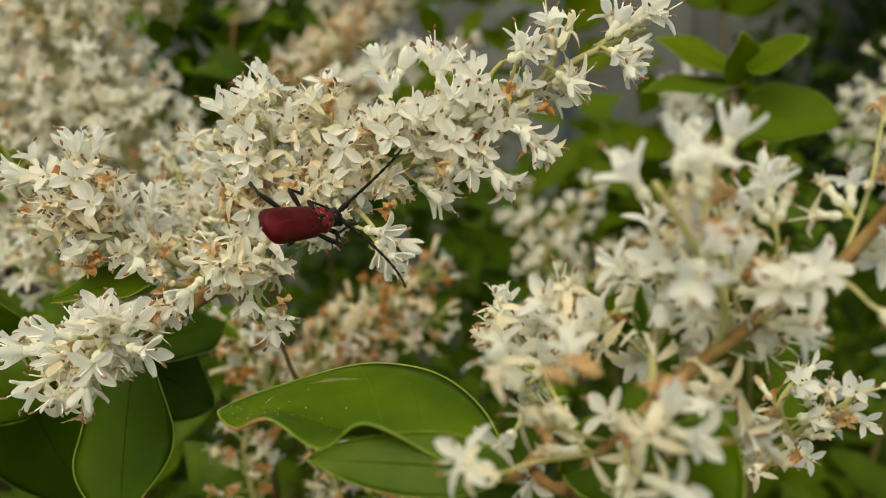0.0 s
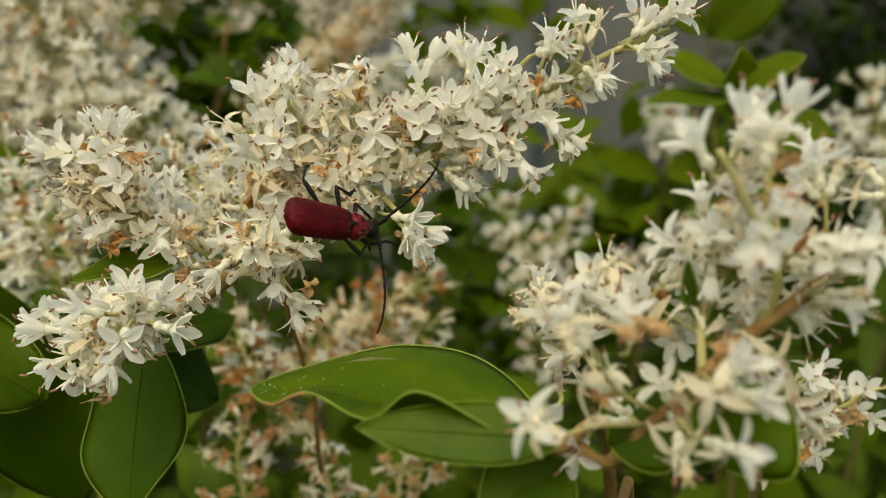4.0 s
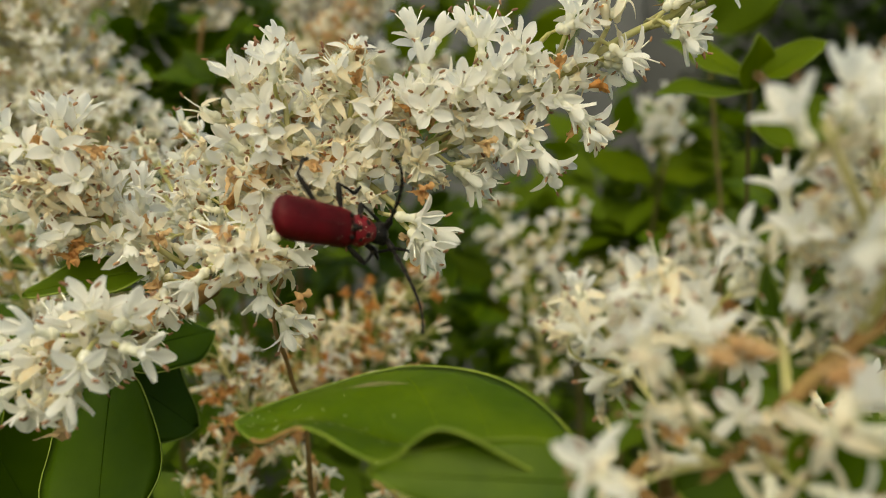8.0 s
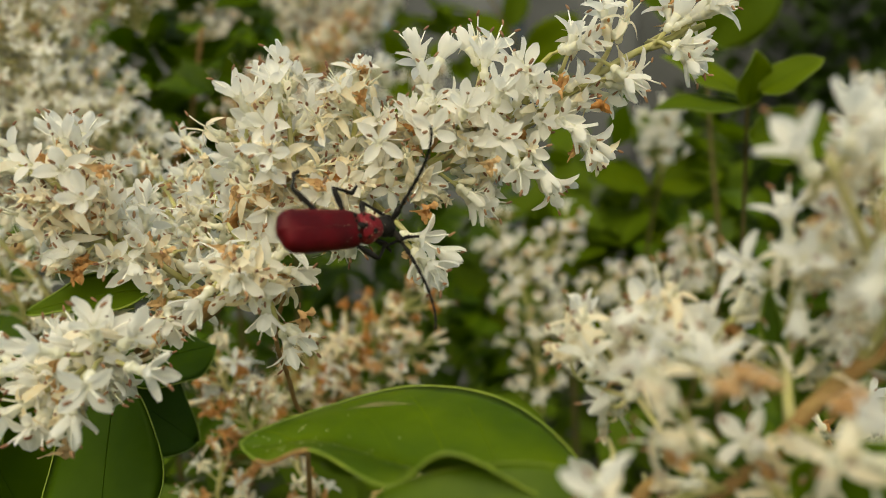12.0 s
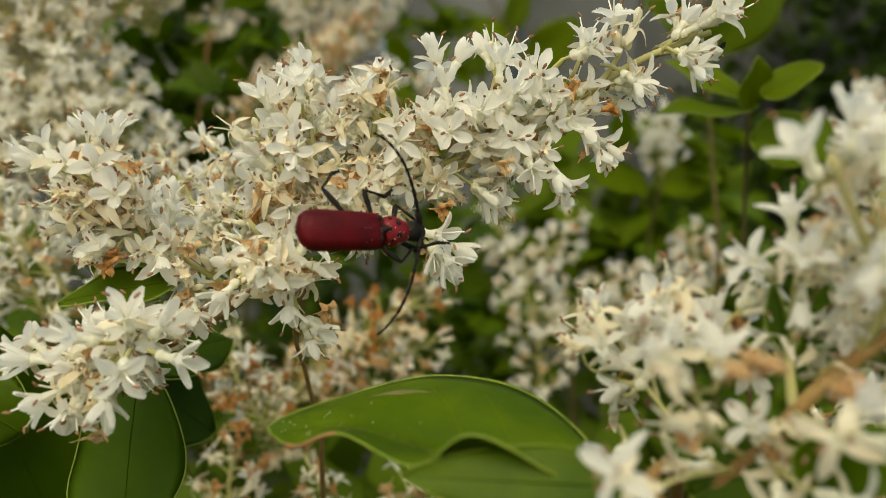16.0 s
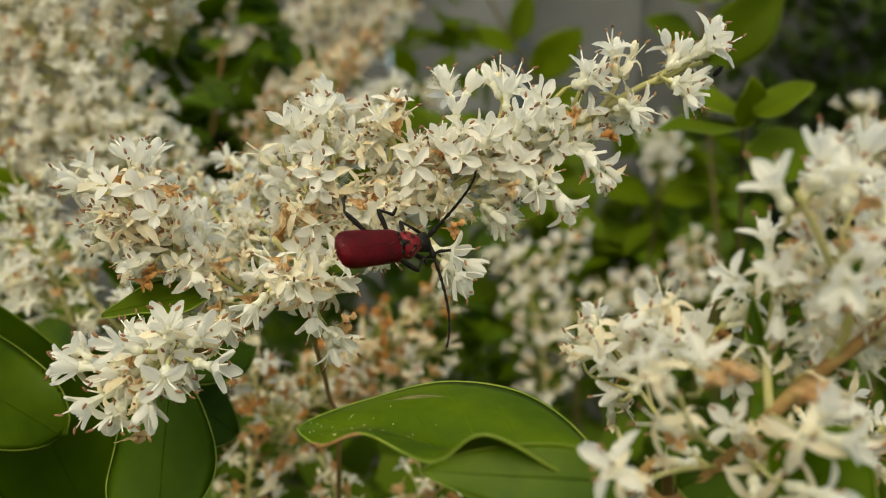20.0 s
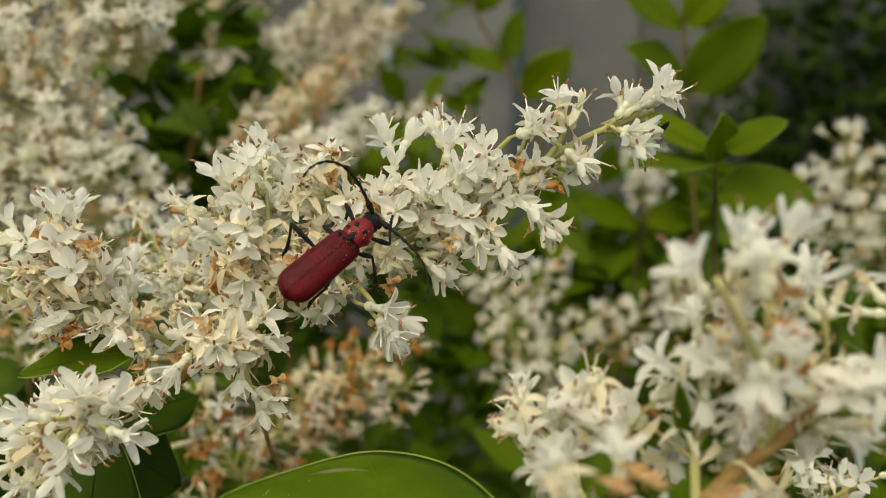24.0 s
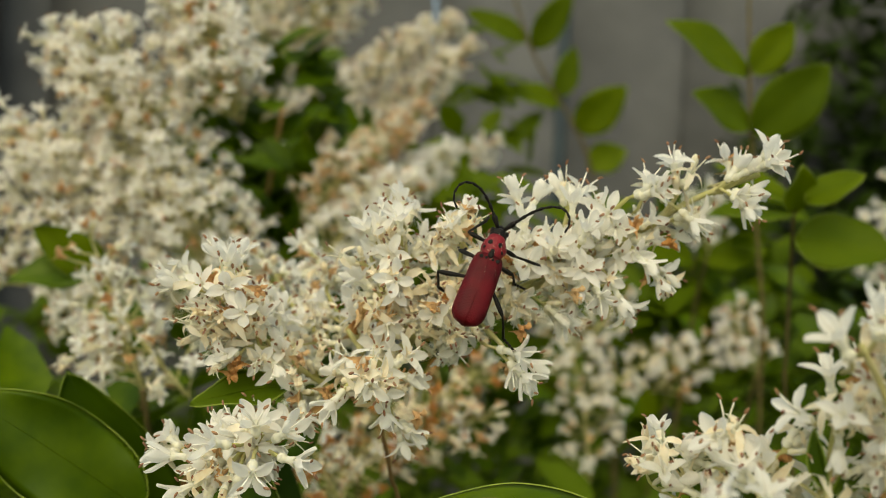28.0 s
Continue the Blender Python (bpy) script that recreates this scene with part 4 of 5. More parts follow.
spray(ball, [(-0.0462, 0.1140, 1.1733), (-0.0500, 0.1130, 1.1731), (-0.0524, 0.1130, 1.1731)], 9, 3, 2.5, 202, size=0.9, old=0.3, wither=0.05, face=(-0.5, -0.2, 0))
withered(ball, (-0.0466, 0.1100, 1.1661), (0, -0.3, -1))
for i, (p, d, o) in enumerate((((-0.0416, 0.1070, 1.1776), (0.1, -0.7, 0.8), 0.8), ((-0.0393, 0.1070, 1.1770), (0.7, -0.5, 0.6), 0.7), ((-0.0384, 0.1060, 1.1752), (1, -0.5, -0.1), 0.7), ((-0.0413, 0.1040, 1.1750), (0.2, -1, -0.3), 0.9), ((-0.0445, 0.1050, 1.1767), (-0.6, -0.7, 0.3), 0.8), ((-0.0436, 0.1060, 1.1725), (0, -0.6, -0.8), 0.7), ((-0.0509, 0.1100, 1.1735), (-1, -0.4, 0.1), 0.7), ((-0.0488, 0.1080, 1.1712), (-0.8, -0.4, -0.5), 0.6))):
    single(ball, p, d, o, 760 + i, 1.0)

# ---- the near branch that passes close by the lens ----
near = thing("flowering_branch", "privet branch with loose panicles of white and browning flowers", "flowering branch", "privet branches")
twig(near, [(0.0504, 0.0800, 1.2013), (0.0497, 0.0850, 1.1961), (0.0459, 0.0870, 1.1903), (0.0416, 0.0875, 1.1870), (0.0358, 0.0860, 1.1836), (0.0304, 0.0870, 1.1788), (0.0243, 0.0860, 1.1732), (0.0182, 0.0890, 1.1653), (0.0129, 0.1000, 1.1501), (0.03, 0.16, 1.0), (0.04, 0.34, 0.5), (0.02, 0.40, 0.0)], (0.7 * MM, 5 * MM))
twig(near, [(0.0270, 0.0865, 1.1761), (0.0276, 0.0890, 1.1824), (0.0284, 0.0893, 1.1897)], (0.55 * MM, 0.4 * MM), STALK, "flower_stem")
twig(near, [(0.0334, 0.0880, 1.1804), (0.0331, 0.0830, 1.1869), (0.0283, 0.0800, 1.1944), (0.0243, 0.0780, 1.1998)], (0.55 * MM, 0.35 * MM), STALK, "flower_stem")
twig(near, [(0.0211, 0.0880, 1.1681), (0.0188, 0.0950, 1.1722), (0.0164, 0.1010, 1.1765), (0.0148, 0.1040, 1.1800)], (0.38 * MM, 0.24 * MM), STALK, "flower_stem")
def near_spray(pts, n, r0, r1, wither=0.04, old=0.2, seeds=itertools.count(300)):
    spray(near, pts, n * 1.05, 0.95 * r0, 0.95 * r1, next(seeds), bud=0.08, size=0.9, wither=wither + 0.06, old=0.1 + 0.9 * old, bunch=3, stem=0.3)


near_spray([(0.0465, 0.0870, 1.1909), (0.0495, 0.0880, 1.1988), (0.0513, 0.0900, 1.2052)], 11, 5, 4.5)
near_spray([(0.0419, 0.0880, 1.1862), (0.0396, 0.0860, 1.1908), (0.0387, 0.0850, 1.1944)], 6, 3, 3)
near_spray([(0.0454, 0.0870, 1.1900), (0.0442, 0.0800, 1.1895), (0.0449, 0.0780, 1.1882)], 4, 3, 3)
near_spray([(0.0370, 0.0890, 1.1829), (0.0373, 0.0840, 1.1858), (0.0382, 0.0810, 1.1876)], 5, 3, 3)
near_spray([(0.0282, 0.0895, 1.1876), (0.0274, 0.0870, 1.1890), (0.0271, 0.0860, 1.1897)], 3, 1.8, 1.8)
near_spray([(0.0295, 0.0800, 1.1915), (0.0290, 0.0780, 1.1945), (0.0286, 0.0770, 1.1970)], 5, 2.5, 2.5)
near_spray([(0.0331, 0.0830, 1.1869), (0.0340, 0.0860, 1.1931), (0.0330, 0.0860, 1.1969)], 8, 3, 3)
near_spray([(0.0160, 0.1020, 1.1772), (0.0144, 0.1040, 1.1790), (0.0135, 0.1040, 1.1803)], 9, 3.5, 3, old=0.45)
near_spray([(0.0179, 0.0975, 1.1738), (0.0184, 0.1020, 1.1770), (0.0196, 0.1020, 1.1790)], 6, 3, 2.5, old=0.45)
near_spray([(0.0229, 0.0870, 1.1714), (0.0155, 0.0780, 1.1765), (0.0126, 0.0750, 1.1808)], 8, 4, 3.5, wither=0.07, old=0.45)
near_spray([(0.0228, 0.0880, 1.1699), (0.0140, 0.0790, 1.1726), (0.0103, 0.0770, 1.1723)], 7, 4, 4, wither=0.07, old=0.45)
near_spray([(0.0270, 0.0865, 1.1761), (0.0252, 0.0790, 1.1772), (0.0245, 0.0750, 1.1774)], 7, 3.5, 3.5, wither=0.07, old=0.45)
near_spray([(0.0281, 0.0890, 1.1795), (0.0258, 0.0960, 1.1811), (0.0221, 0.1000, 1.1822)], 10, 3, 3, wither=0.07, old=0.45)
near_spray([(0.0329, 0.0880, 1.1801), (0.0388, 0.0950, 1.1820), (0.0422, 0.0980, 1.1828)], 5, 3, 3, wither=0.12, old=0.45)
near_spray([(0.0335, 0.0880, 1.1798), (0.0380, 0.0900, 1.1752), (0.0392, 0.0900, 1.1716)], 9, 4, 4, wither=0.1, old=0.45)
near_spray([(0.0246, 0.0870, 1.1714), (0.0228, 0.0800, 1.1727), (0.0229, 0.0770, 1.1723)], 9, 3.5, 3.5, old=0.45)
near_spray([(0.0172, 0.0990, 1.1750), (0.0127, 0.1060, 1.1755), (0.0117, 0.1080, 1.1779)], 6, 3, 2.5, old=0.45)
near_spray([(0.0370, 0.0900, 1.1850), (0.0360, 0.0910, 1.1920), (0.0380, 0.0920, 1.1970)], 12, 3, 3, wither=0.1, old=0.5)
near_spray([(0.0350, 0.0900, 1.1860), (0.0320, 0.0900, 1.1890), (0.0310, 0.0890, 1.1930)], 7, 2, 2, wither=0.1, old=0.6)
near_spray([(0.0370, 0.0920, 1.1820), (0.0400, 0.0940, 1.1830), (0.0430, 0.0960, 1.1840)], 5, 3, 3, wither=0.14, old=0.5)
near_spray([(0.0290, 0.0880, 1.1770), (0.0320, 0.0890, 1.1800), (0.0350, 0.0900, 1.1820)], 8, 2.5, 2.5, wither=0.1, old=0.4)
near_spray([(0.0210, 0.0920, 1.1790), (0.0220, 0.0940, 1.1810), (0.0240, 0.0940, 1.1840)], 7, 3, 3, wither=0.1, old=0.5)
near_spray([(0.0200, 0.0980, 1.1790), (0.0190, 0.0980, 1.1810), (0.0190, 0.0980, 1.1830)], 5, 2, 2, wither=0.1, old=0.5)
single(near, (0.0240, 0.0790, 1.1980), (-0.6, -0.2, 0.8), 0.75, 800, 1.0)
single(near, (0.0270, 0.0800, 1.2000), (0.05, -0.25, 1), 0.7, 801, 1.0)
single(near, (0.0310, 0.0800, 1.2010), (0.25, -0.2, 1), 0.6, 802, 1.0)
single(near, (0.0280, 0.0900, 1.1920), (-0.25, -0.15, 1), 0.55, 803, 0.95)
single(near, (0.0260, 0.0900, 1.1890), (-0.85, -0.25, 0.45), 0.8, 804, 0.9)
single(near, (0.0280, 0.0880, 1.1890), (-0.05, -0.15, -1), 0.2, 805, 0.85)
single(near, (0.0290, 0.0890, 1.1830), (0.8, -0.2, 0.45), 0.45, 806, 0.85)
single(near, (0.0130, 0.0940, 1.1700), (-0.55, -0.8, -0.2), 1.0, 807, 1.0)
single(near, (0.0160, 0.0990, 1.1750), (0.3, -0.5, 0.9), 0.6, 808, 0.95)
single(near, (0.0130, 0.1020, 1.1770), (-0.3, -0.5, 0.8), 0.6, 809, 0.95)
single(near, (0.0161, 0.0920, 1.1667), (-0.4, -0.5, -0.2), 0.8, 810, 0.9)
single(near, (0.0180, 0.0830, 1.1800), (-0.2, -0.4, 1), 0.5, 811, 0.95)
put("spent_flower", SPENT[0], near, outward(V((0.0270, 0.0880, 1.1900)), (-0.5, -0.4, 0.5), 0.0, 0.75))
put("spent_flower", SPENT[1], near, outward(V((0.0280, 0.0880, 1.1910)), (0, -0.5, 0.8), 1.1, 0.75))
put("spent_flower", SPENT[1], near, outward(V((0.0290, 0.0880, 1.1900)), (0.6, -0.4, 0.4), 2.2, 0.75))
put("spent_flower", SPENT[2], near, outward(V((0.0280, 0.0880, 1.1900)), (0.1, -1, -0.1), 3.3, 0.75))
for p in ((0.0145, 0.0740, 1.1820), (0.0173, 0.0740, 1.1825), (0.0168, 0.0760, 1.1825), (0.0256, 0.0760, 1.1806), (0.0238, 0.0750, 1.1803), (0.0204, 0.1000, 1.1835), (0.0249, 0.0970, 1.1821), (0.0295, 0.0770, 1.1948), (0.0293, 0.0780, 1.1936)):
    withered(near, p, (0.2, -0.6, 0.7), 0.8)
leaf(near, (0.0275, 0.0890, 1.1813), (0.0260, 0.0900, 1.1881), (-0.9, -0.4, 0.2), 0.0026, 0.03, 0.5, seed=5)
leaf(near, (0.0283, 0.0890, 1.1810), (0.0339, 0.0900, 1.1864), (0.7, -0.4, 0.7), 0.0028, 0.03, 0.5, seed=6)
leaf(near, (0.0263, 0.0800, 1.1685), (0.0320, 0.0780, 1.1765), (0.3, -0.8, 0.6), 0.012, 0.05, seed=7)
leaf(near, (0.0177, 0.0880, 1.1676), (0.0290, 0.0820, 1.1741), (0.3, -0.8, 0.6), 0.010, 0.05, seed=8)

# ---- the large leaf below the beetle, and leaves by the flower head ----
low = thing("leafy_branch", "privet twig with large wavy glossy green leaves", "leafy branch", "privet branches")
twig(low, [(0.0113, 0.0880, 1.1669), (0.0214, 0.1000, 1.1561), (0.035, 0.16, 1.02), (0.03, 0.36, 0.0)], (0.7 * MM, 5 * MM))


def folded_leaf(parent, rib, back, front):
    """A wavy leaf between three lines from base to tip: midrib, far margin and near margin, folded up where the near one rises."""
    rib, back, front = (smooth_line(l, 8) for l in (rib, back, front))
    rows = len(rib)
    bm = bmesh.new()
    grid = []
    for i in range(rows):
        u = i / (rows - 1)
        line = []
        for k in range(-8, 9):
            q = abs(k) / 8
            p = rib[i].lerp(back[i] if k < 0 else front[i], q)
            p += V((0, 0, 1)) * (0.9 * MM * math.sin(math.pi * q) * math.sin(math.pi * u) * (1 if k < 0 else 0.5) + 0.25 * MM * q * math.sin(16 * u + k * 0.3))
            line.append(p)
        grid.append(line)
    top = [[bm.verts.new(p) for p in line] for line in grid]
    low = [[v if k in (0, 16) or i in (0, rows - 1) else bm.verts.new(v.co - V((0, -0.1, 0.2)) * MM) for k, v in enumerate(line)] for i, line in enumerate(top)]
    for i in range(rows - 1):
        for k in range(16):
            bm.faces.new((top[i][k], top[i][k + 1], top[i + 1][k + 1], top[i + 1][k]))
            bm.faces.new((low[i][k + 1], low[i][k], low[i + 1][k], low[i + 1][k + 1]))
    lf = put("leaf", mesh_of("leaf", bm, LEAF), parent)
    part("midrib", tube(bmesh.new(), [l[8] - V((0, 0, 0.05 * MM)) for l in grid], [0.26 * MM * (1.1 - i / rows) for i in range(rows)], 5), LEAF_YOUNG, lf)
    part("leaf_margin", tube(bmesh.new(), [l[0] for l in grid] + [l[16] for l in grid[-2::-1]], 0.16 * MM, 5), MARGIN, lf)
    part("scar", tube(bmesh.new(), [grid[i][3] + V((0, 0.03, -0.16)) * MM for i in range(23, 31)], [0.12 * MM + 0.3 * MM * math.sin(math.pi * k / 7) * (1 + 0.3 * math.sin(5 * k)) for k in range(8)], 8), SCAR, lf, "dry brown scar")
    rng = random.Random(8)
    dust = bmesh.new()
    for k in range(34):
        i, j = rng.randrange(22, rows - 4), rng.randrange(4, 14)
        blob(dust, grid[i][j].lerp(grid[i + 1][j + 1], rng.random()), (0.07 * MM,) * 3, None, 5, 4)
    part("pollen", dust, BUD, lf, "pale fallen pollen grains", kind="stuff")
    for i in (12, 18, 24, 30, 36):
        for side in (-1, 1):
            vein = [grid[min(rows - 1, i + k)][8 + side * k] + V((0, -0.02, 0.0)) * MM for k in range(7)]
            part("vein", tube(bmesh.new(), vein, 0.06 * MM, 4), LEAF_YOUNG, lf)
    part("dry_edge", tube(bmesh.new(), [grid[i][16] for i in range(33, 44)], 0.26 * MM, 6), TWIG, lf, "dry brown leaf edge")


folded_leaf(low, [(0.0131, 0.0900, 1.1652), (0.0060, 0.0925, 1.1662), (-0.0004, 0.0960, 1.1668), (-0.0080, 0.1000, 1.1682), (-0.0161, 0.1040, 1.1693), (-0.0217, 0.1060, 1.1682), (-0.0254, 0.1070, 1.1679)],
            [(0.0131, 0.0900, 1.1653), (0.0101, 0.1020, 1.1694), (0.0031, 0.1100, 1.1726), (-0.0057, 0.1140, 1.1729), (-0.0168, 0.1130, 1.1701), (-0.0229, 0.1100, 1.1692), (-0.0254, 0.1070, 1.1680)],
            [(0.0131, 0.0900, 1.1652), (0.0049, 0.0870, 1.1696), (-0.0036, 0.0870, 1.1734), (-0.0090, 0.0900, 1.1698), (-0.0163, 0.0980, 1.1701), (-0.0215, 0.1020, 1.1676), (-0.0254, 0.1070, 1.1678)])
leaf(low, *deeper(0.91, (0.0141, 0.0930, 1.1655), (-0.0105, 0.0965, 1.1656)), (0.05, -0.9, 0.6), 0.0075, 0.05, 0.05, 0.02, seed=27, rim=0.08)
leaf(low, (0.0141, 0.0920, 1.1639), (0.0034, 0.0880, 1.1591), (0, -0.8, 0.7), 0.012, 0.03, seed=26)
side_leaves = thing("leafy_branch", "privet twig with broad dark green leaves", "leafy branch", "privet branches")
twig(side_leaves, [(-0.0534, 0.1500, 1.1659), (-0.0702, 0.1700, 1.1432), (-0.09, 0.26, 1.0), (-0.09, 0.36, 0.0)], (0.9 * MM, 5 * MM))
leaf(side_leaves, (-0.0514, 0.1450, 1.1656), (-0.0505, 0.1300, 1.1387), (-0.25, -1, 0.05), 0.0205, 0.08, 0.1, 0.1, seed=22, rows=30, mat=LEAF_OLD)
leaf(side_leaves, (-0.0717, 0.1500, 1.1537), (-0.0994, 0.1380, 1.1777), (0.15, -0.9, 0.6), 0.019, 0.12, 0.1, 0.1, seed=23, rows=30)
leaf(side_leaves, (-0.0707, 0.1650, 1.1277), (-0.0862, 0.1500, 1.1787), (0.3, -1, 0.4), 0.024, 0.06, 0.1, 0.1, seed=27, rows=30, mat=LEAF_OLD)
leaf(side_leaves, (-0.0558, 0.1550, 1.1627), (-0.0430, 0.1650, 1.1494), (0.1, -0.8, 0.8), 0.018, 0.05, 0.1, 0.1, seed=24, mat=LEAF_OLD)
leaf(side_leaves, (-0.0540, 0.1520, 1.1655), (-0.0399, 0.1650, 1.1681), (0.1, -0.7, 0.8), 0.016, 0.05, 0.1, 0.1, seed=25, mat=LEAF_OLD)

twig(side_leaves, [(-0.1143, 0.2350, 1.1939), (-0.1070, 0.2400, 1.1684), (-0.085, 0.28, 1.0)], (0.6 * MM, 2 * MM))
leaf(side_leaves, (-0.1135, 0.2350, 1.1931), (-0.1369, 0.2250, 1.1902), (0.1, -0.8, 0.7), 0.013, 0.08, seed=28)
leaf(side_leaves, (-0.1126, 0.2350, 1.1906), (-0.1295, 0.2250, 1.2048), (-0.2, -0.9, 0.5), 0.013, 0.06, seed=29, mat=LEAF_YOUNG)
leaf(side_leaves, (-0.1117, 0.2350, 1.1890), (-0.0966, 0.2200, 1.1688), (0.4, -0.9, 0.3), 0.012, 0.06, seed=30)

# ---- the leafy shoots behind ----
shoot = thing("leafy_branch", "upright privet shoot with fresh green paired leaves", "leafy branch", "privet branches")
twig(shoot, deeper(1.17, (0.0690, 0.1840, 1.2211), (0.0680, 0.1850, 1.2162), (0.0752, 0.2000, 1.1753)) + [(0.10, 0.26, 1.0), (0.06, 0.36, 0.0)], (0.45 * MM, 4 * MM), TWIG_DARK)
for b, t, f, w in (((0.0680, 0.1850, 1.2162), (0.0458, 0.1800, 1.2156), (-0.1, -0.5, 1), 0.011), ((0.0675, 0.1860, 1.2188), (0.0507, 0.1900, 1.2281), (-0.3, -0.6, 1), 0.011), ((0.0680, 0.1850, 1.2162), (0.0666, 0.1780, 1.2268), (0.3, -1, 0.1), 0.010), ((0.0690, 0.1820, 1.2190), (0.0793, 0.1760, 1.2257), (0.4, -0.7, 0.7), 0.009), ((0.0689, 0.1860, 1.2101), (0.0873, 0.1760, 1.2088), (0.1, -0.9, 0.6), 0.018)):
    leaf(shoot, *deeper(1.17, b, t), f, 1.17 * w, 0.04, seed=31, mat=LEAF_YOUNG, rows=14)
shoot2 = thing("leafy_branch", "tall privet shoot with large fresh green leaves", "leafy branch", "privet branches")
twig(shoot2, [(0.1096, 0.3300, 1.3338), (0.1144, 0.3300, 1.2637), (0.1203, 0.3300, 1.2118), (0.1254, 0.3300, 1.1450), (0.14, 0.37, 0.9), (0.08, 0.41, 0.0)], (0.6 * MM, 3 * MM), TWIG_DARK)
for b, t, f, w in (((0.1128, 0.3300, 1.2789), (0.0752, 0.3200, 1.2989), (0, -0.9, 0.6), 0.0220), ((0.1159, 0.3300, 1.2543), (0.1433, 0.3200, 1.2832), (0.2, -1, 0.2), 0.0264), ((0.1148, 0.3300, 1.2578), (0.0872, 0.3200, 1.2700), (-0.2, -0.9, 0.5), 0.0198), ((0.1130, 0.3300, 1.2801), (0.1318, 0.3300, 1.3022), (0.3, -1, 0.3), 0.0176)):
    leaf(shoot2, b, t, f, w, 0.04, seed=32, mat=LEAF_YOUNG, rows=14)
shoot3 = thing("leafy_branch", "slanting privet shoot with fresh green leaves", "leafy branch", "privet branches")
twig(shoot3, deeper(1.5, (0.0199, 0.4200, 1.3486), (0.0355, 0.4200, 1.3051), (0.0551, 0.4200, 1.2734), (0.0720, 0.4200, 1.2384), (0.0881, 0.4300, 1.1532)) + [(0.14, 0.60, 0.8), (0.08, 0.48, 0.0)], (0.9 * MM, 5 * MM), TWIG_DARK)
for b, t, f, w in (((0.0338, 0.4200, 1.3080), (0.0012, 0.4100, 1.3199), (0, -1, 0.4), 0.0187), ((0.0370, 0.4200, 1.3037), (0.0546, 0.4100, 1.3329), (0.2, -1, 0.2), 0.0211), ((0.0534, 0.4200, 1.2763), (0.0220, 0.4100, 1.2820), (0, -0.9, 0.6), 0.0211), ((0.0617, 0.4200, 1.2618), (0.0850, 0.4100, 1.2852), (0.2, -1, 0.2), 0.0281), ((0.0518, 0.4200, 1.2792), (0.0594, 0.4200, 1.3064), (0.3, -1, 0.2), 0.0187), ((0.0687, 0.4200, 1.2442), (0.0893, 0.4200, 1.2542), (0.3, -1, 0.4), 0.0234)):
    leaf(shoot3, *deeper(1.5, b, t), f, 1.2 * w, 0.04, seed=33, mat=LEAF_YOUNG, rows=14)
bush = thing("leafy_branch", "privet twigs with soft green leaves in the shade", "leafy branch", "privet branches")
twig(bush, [(0.1332, 0.4400, 1.1999), (0.1260, 0.4400, 1.1467), (0.1159, 0.4400, 1.0831), (0.1, 0.5, 0.8), (0.06, 0.52, 0.0)], (0.5 * MM, 3 * MM), TWIG_DARK)
rng = random.Random(41)
for b, t, w in (((0.1352, 0.4400, 1.1563), (0.1817, 0.4300, 1.1643), 0.030), ((0.1322, 0.4400, 1.1500), (0.1801, 0.4300, 1.1363), 0.032), ((0.1332, 0.4400, 1.1999), (0.1700, 0.4300, 1.2068), 0.030), ((0.1333, 0.4400, 1.1968), (0.0956, 0.4300, 1.2080), 0.027), ((0.1310, 0.4400, 1.1781), (0.0970, 0.4300, 1.1719), 0.027), ((0.1281, 0.4400, 1.1718), (0.1557, 0.4300, 1.1791), 0.027), ((0.1204, 0.4400, 1.1278), (0.0795, 0.4400, 1.2078), 0.027), ((0.1210, 0.4400, 1.1151), (0.0434, 0.4300, 1.1285), 0.030), ((0.1183, 0.4400, 1.1023), (0.0255, 0.4400, 1.1514), 0.027), ((0.1199, 0.4400, 1.1023), (0.0038, 0.4400, 1.1634), 0.027)):
    leaf(bush, b, t, (rng.uniform(-0.3, 0.3), -0.8, 0.7), w, 0.04, seed=rng.random(), mat=LEAF_YOUNG, rows=12, rim=0)
bush2 = thing("leafy_branch", "privet twigs with deep green leaves between the panicles", "leafy branch", "privet branches")
twig(bush2, deeper(1.35, (-0.0659, 0.2700, 1.2464), (-0.0716, 0.2800, 1.2192), (-0.0794, 0.2900, 1.1777)) + [(-0.08, 0.40, 0.9), (-0.09, 0.36, 0.0)], (0.9 * MM, 5 * MM))
for b, t, w in (((-0.0621, 0.2600, 1.2262), (-0.0817, 0.2500, 1.2275), 0.019), ((-0.0604, 0.2600, 1.2245), (-0.0738, 0.2600, 1.2408), 0.016), ((-0.0667, 0.2700, 1.2325), (-0.0554, 0.2600, 1.2365), 0.014), ((-0.0685, 0.2700, 1.2131), (-0.0821, 0.2600, 1.2221), 0.016), ((-0.0673, 0.2700, 1.2290), (-0.0797, 0.2700, 1.2355), 0.015), ((-0.0694, 0.2700, 1.2166), (-0.0937, 0.2500, 1.2134), 0.018)):
    leaf(bush2, *deeper(1.35, b, V(b).lerp(V(t), 0.7)), (rng.uniform(-0.3, 0.3), -0.8, 0.7), 0.6 * w, 0.04, seed=rng.random(), rows=12, rim=0)

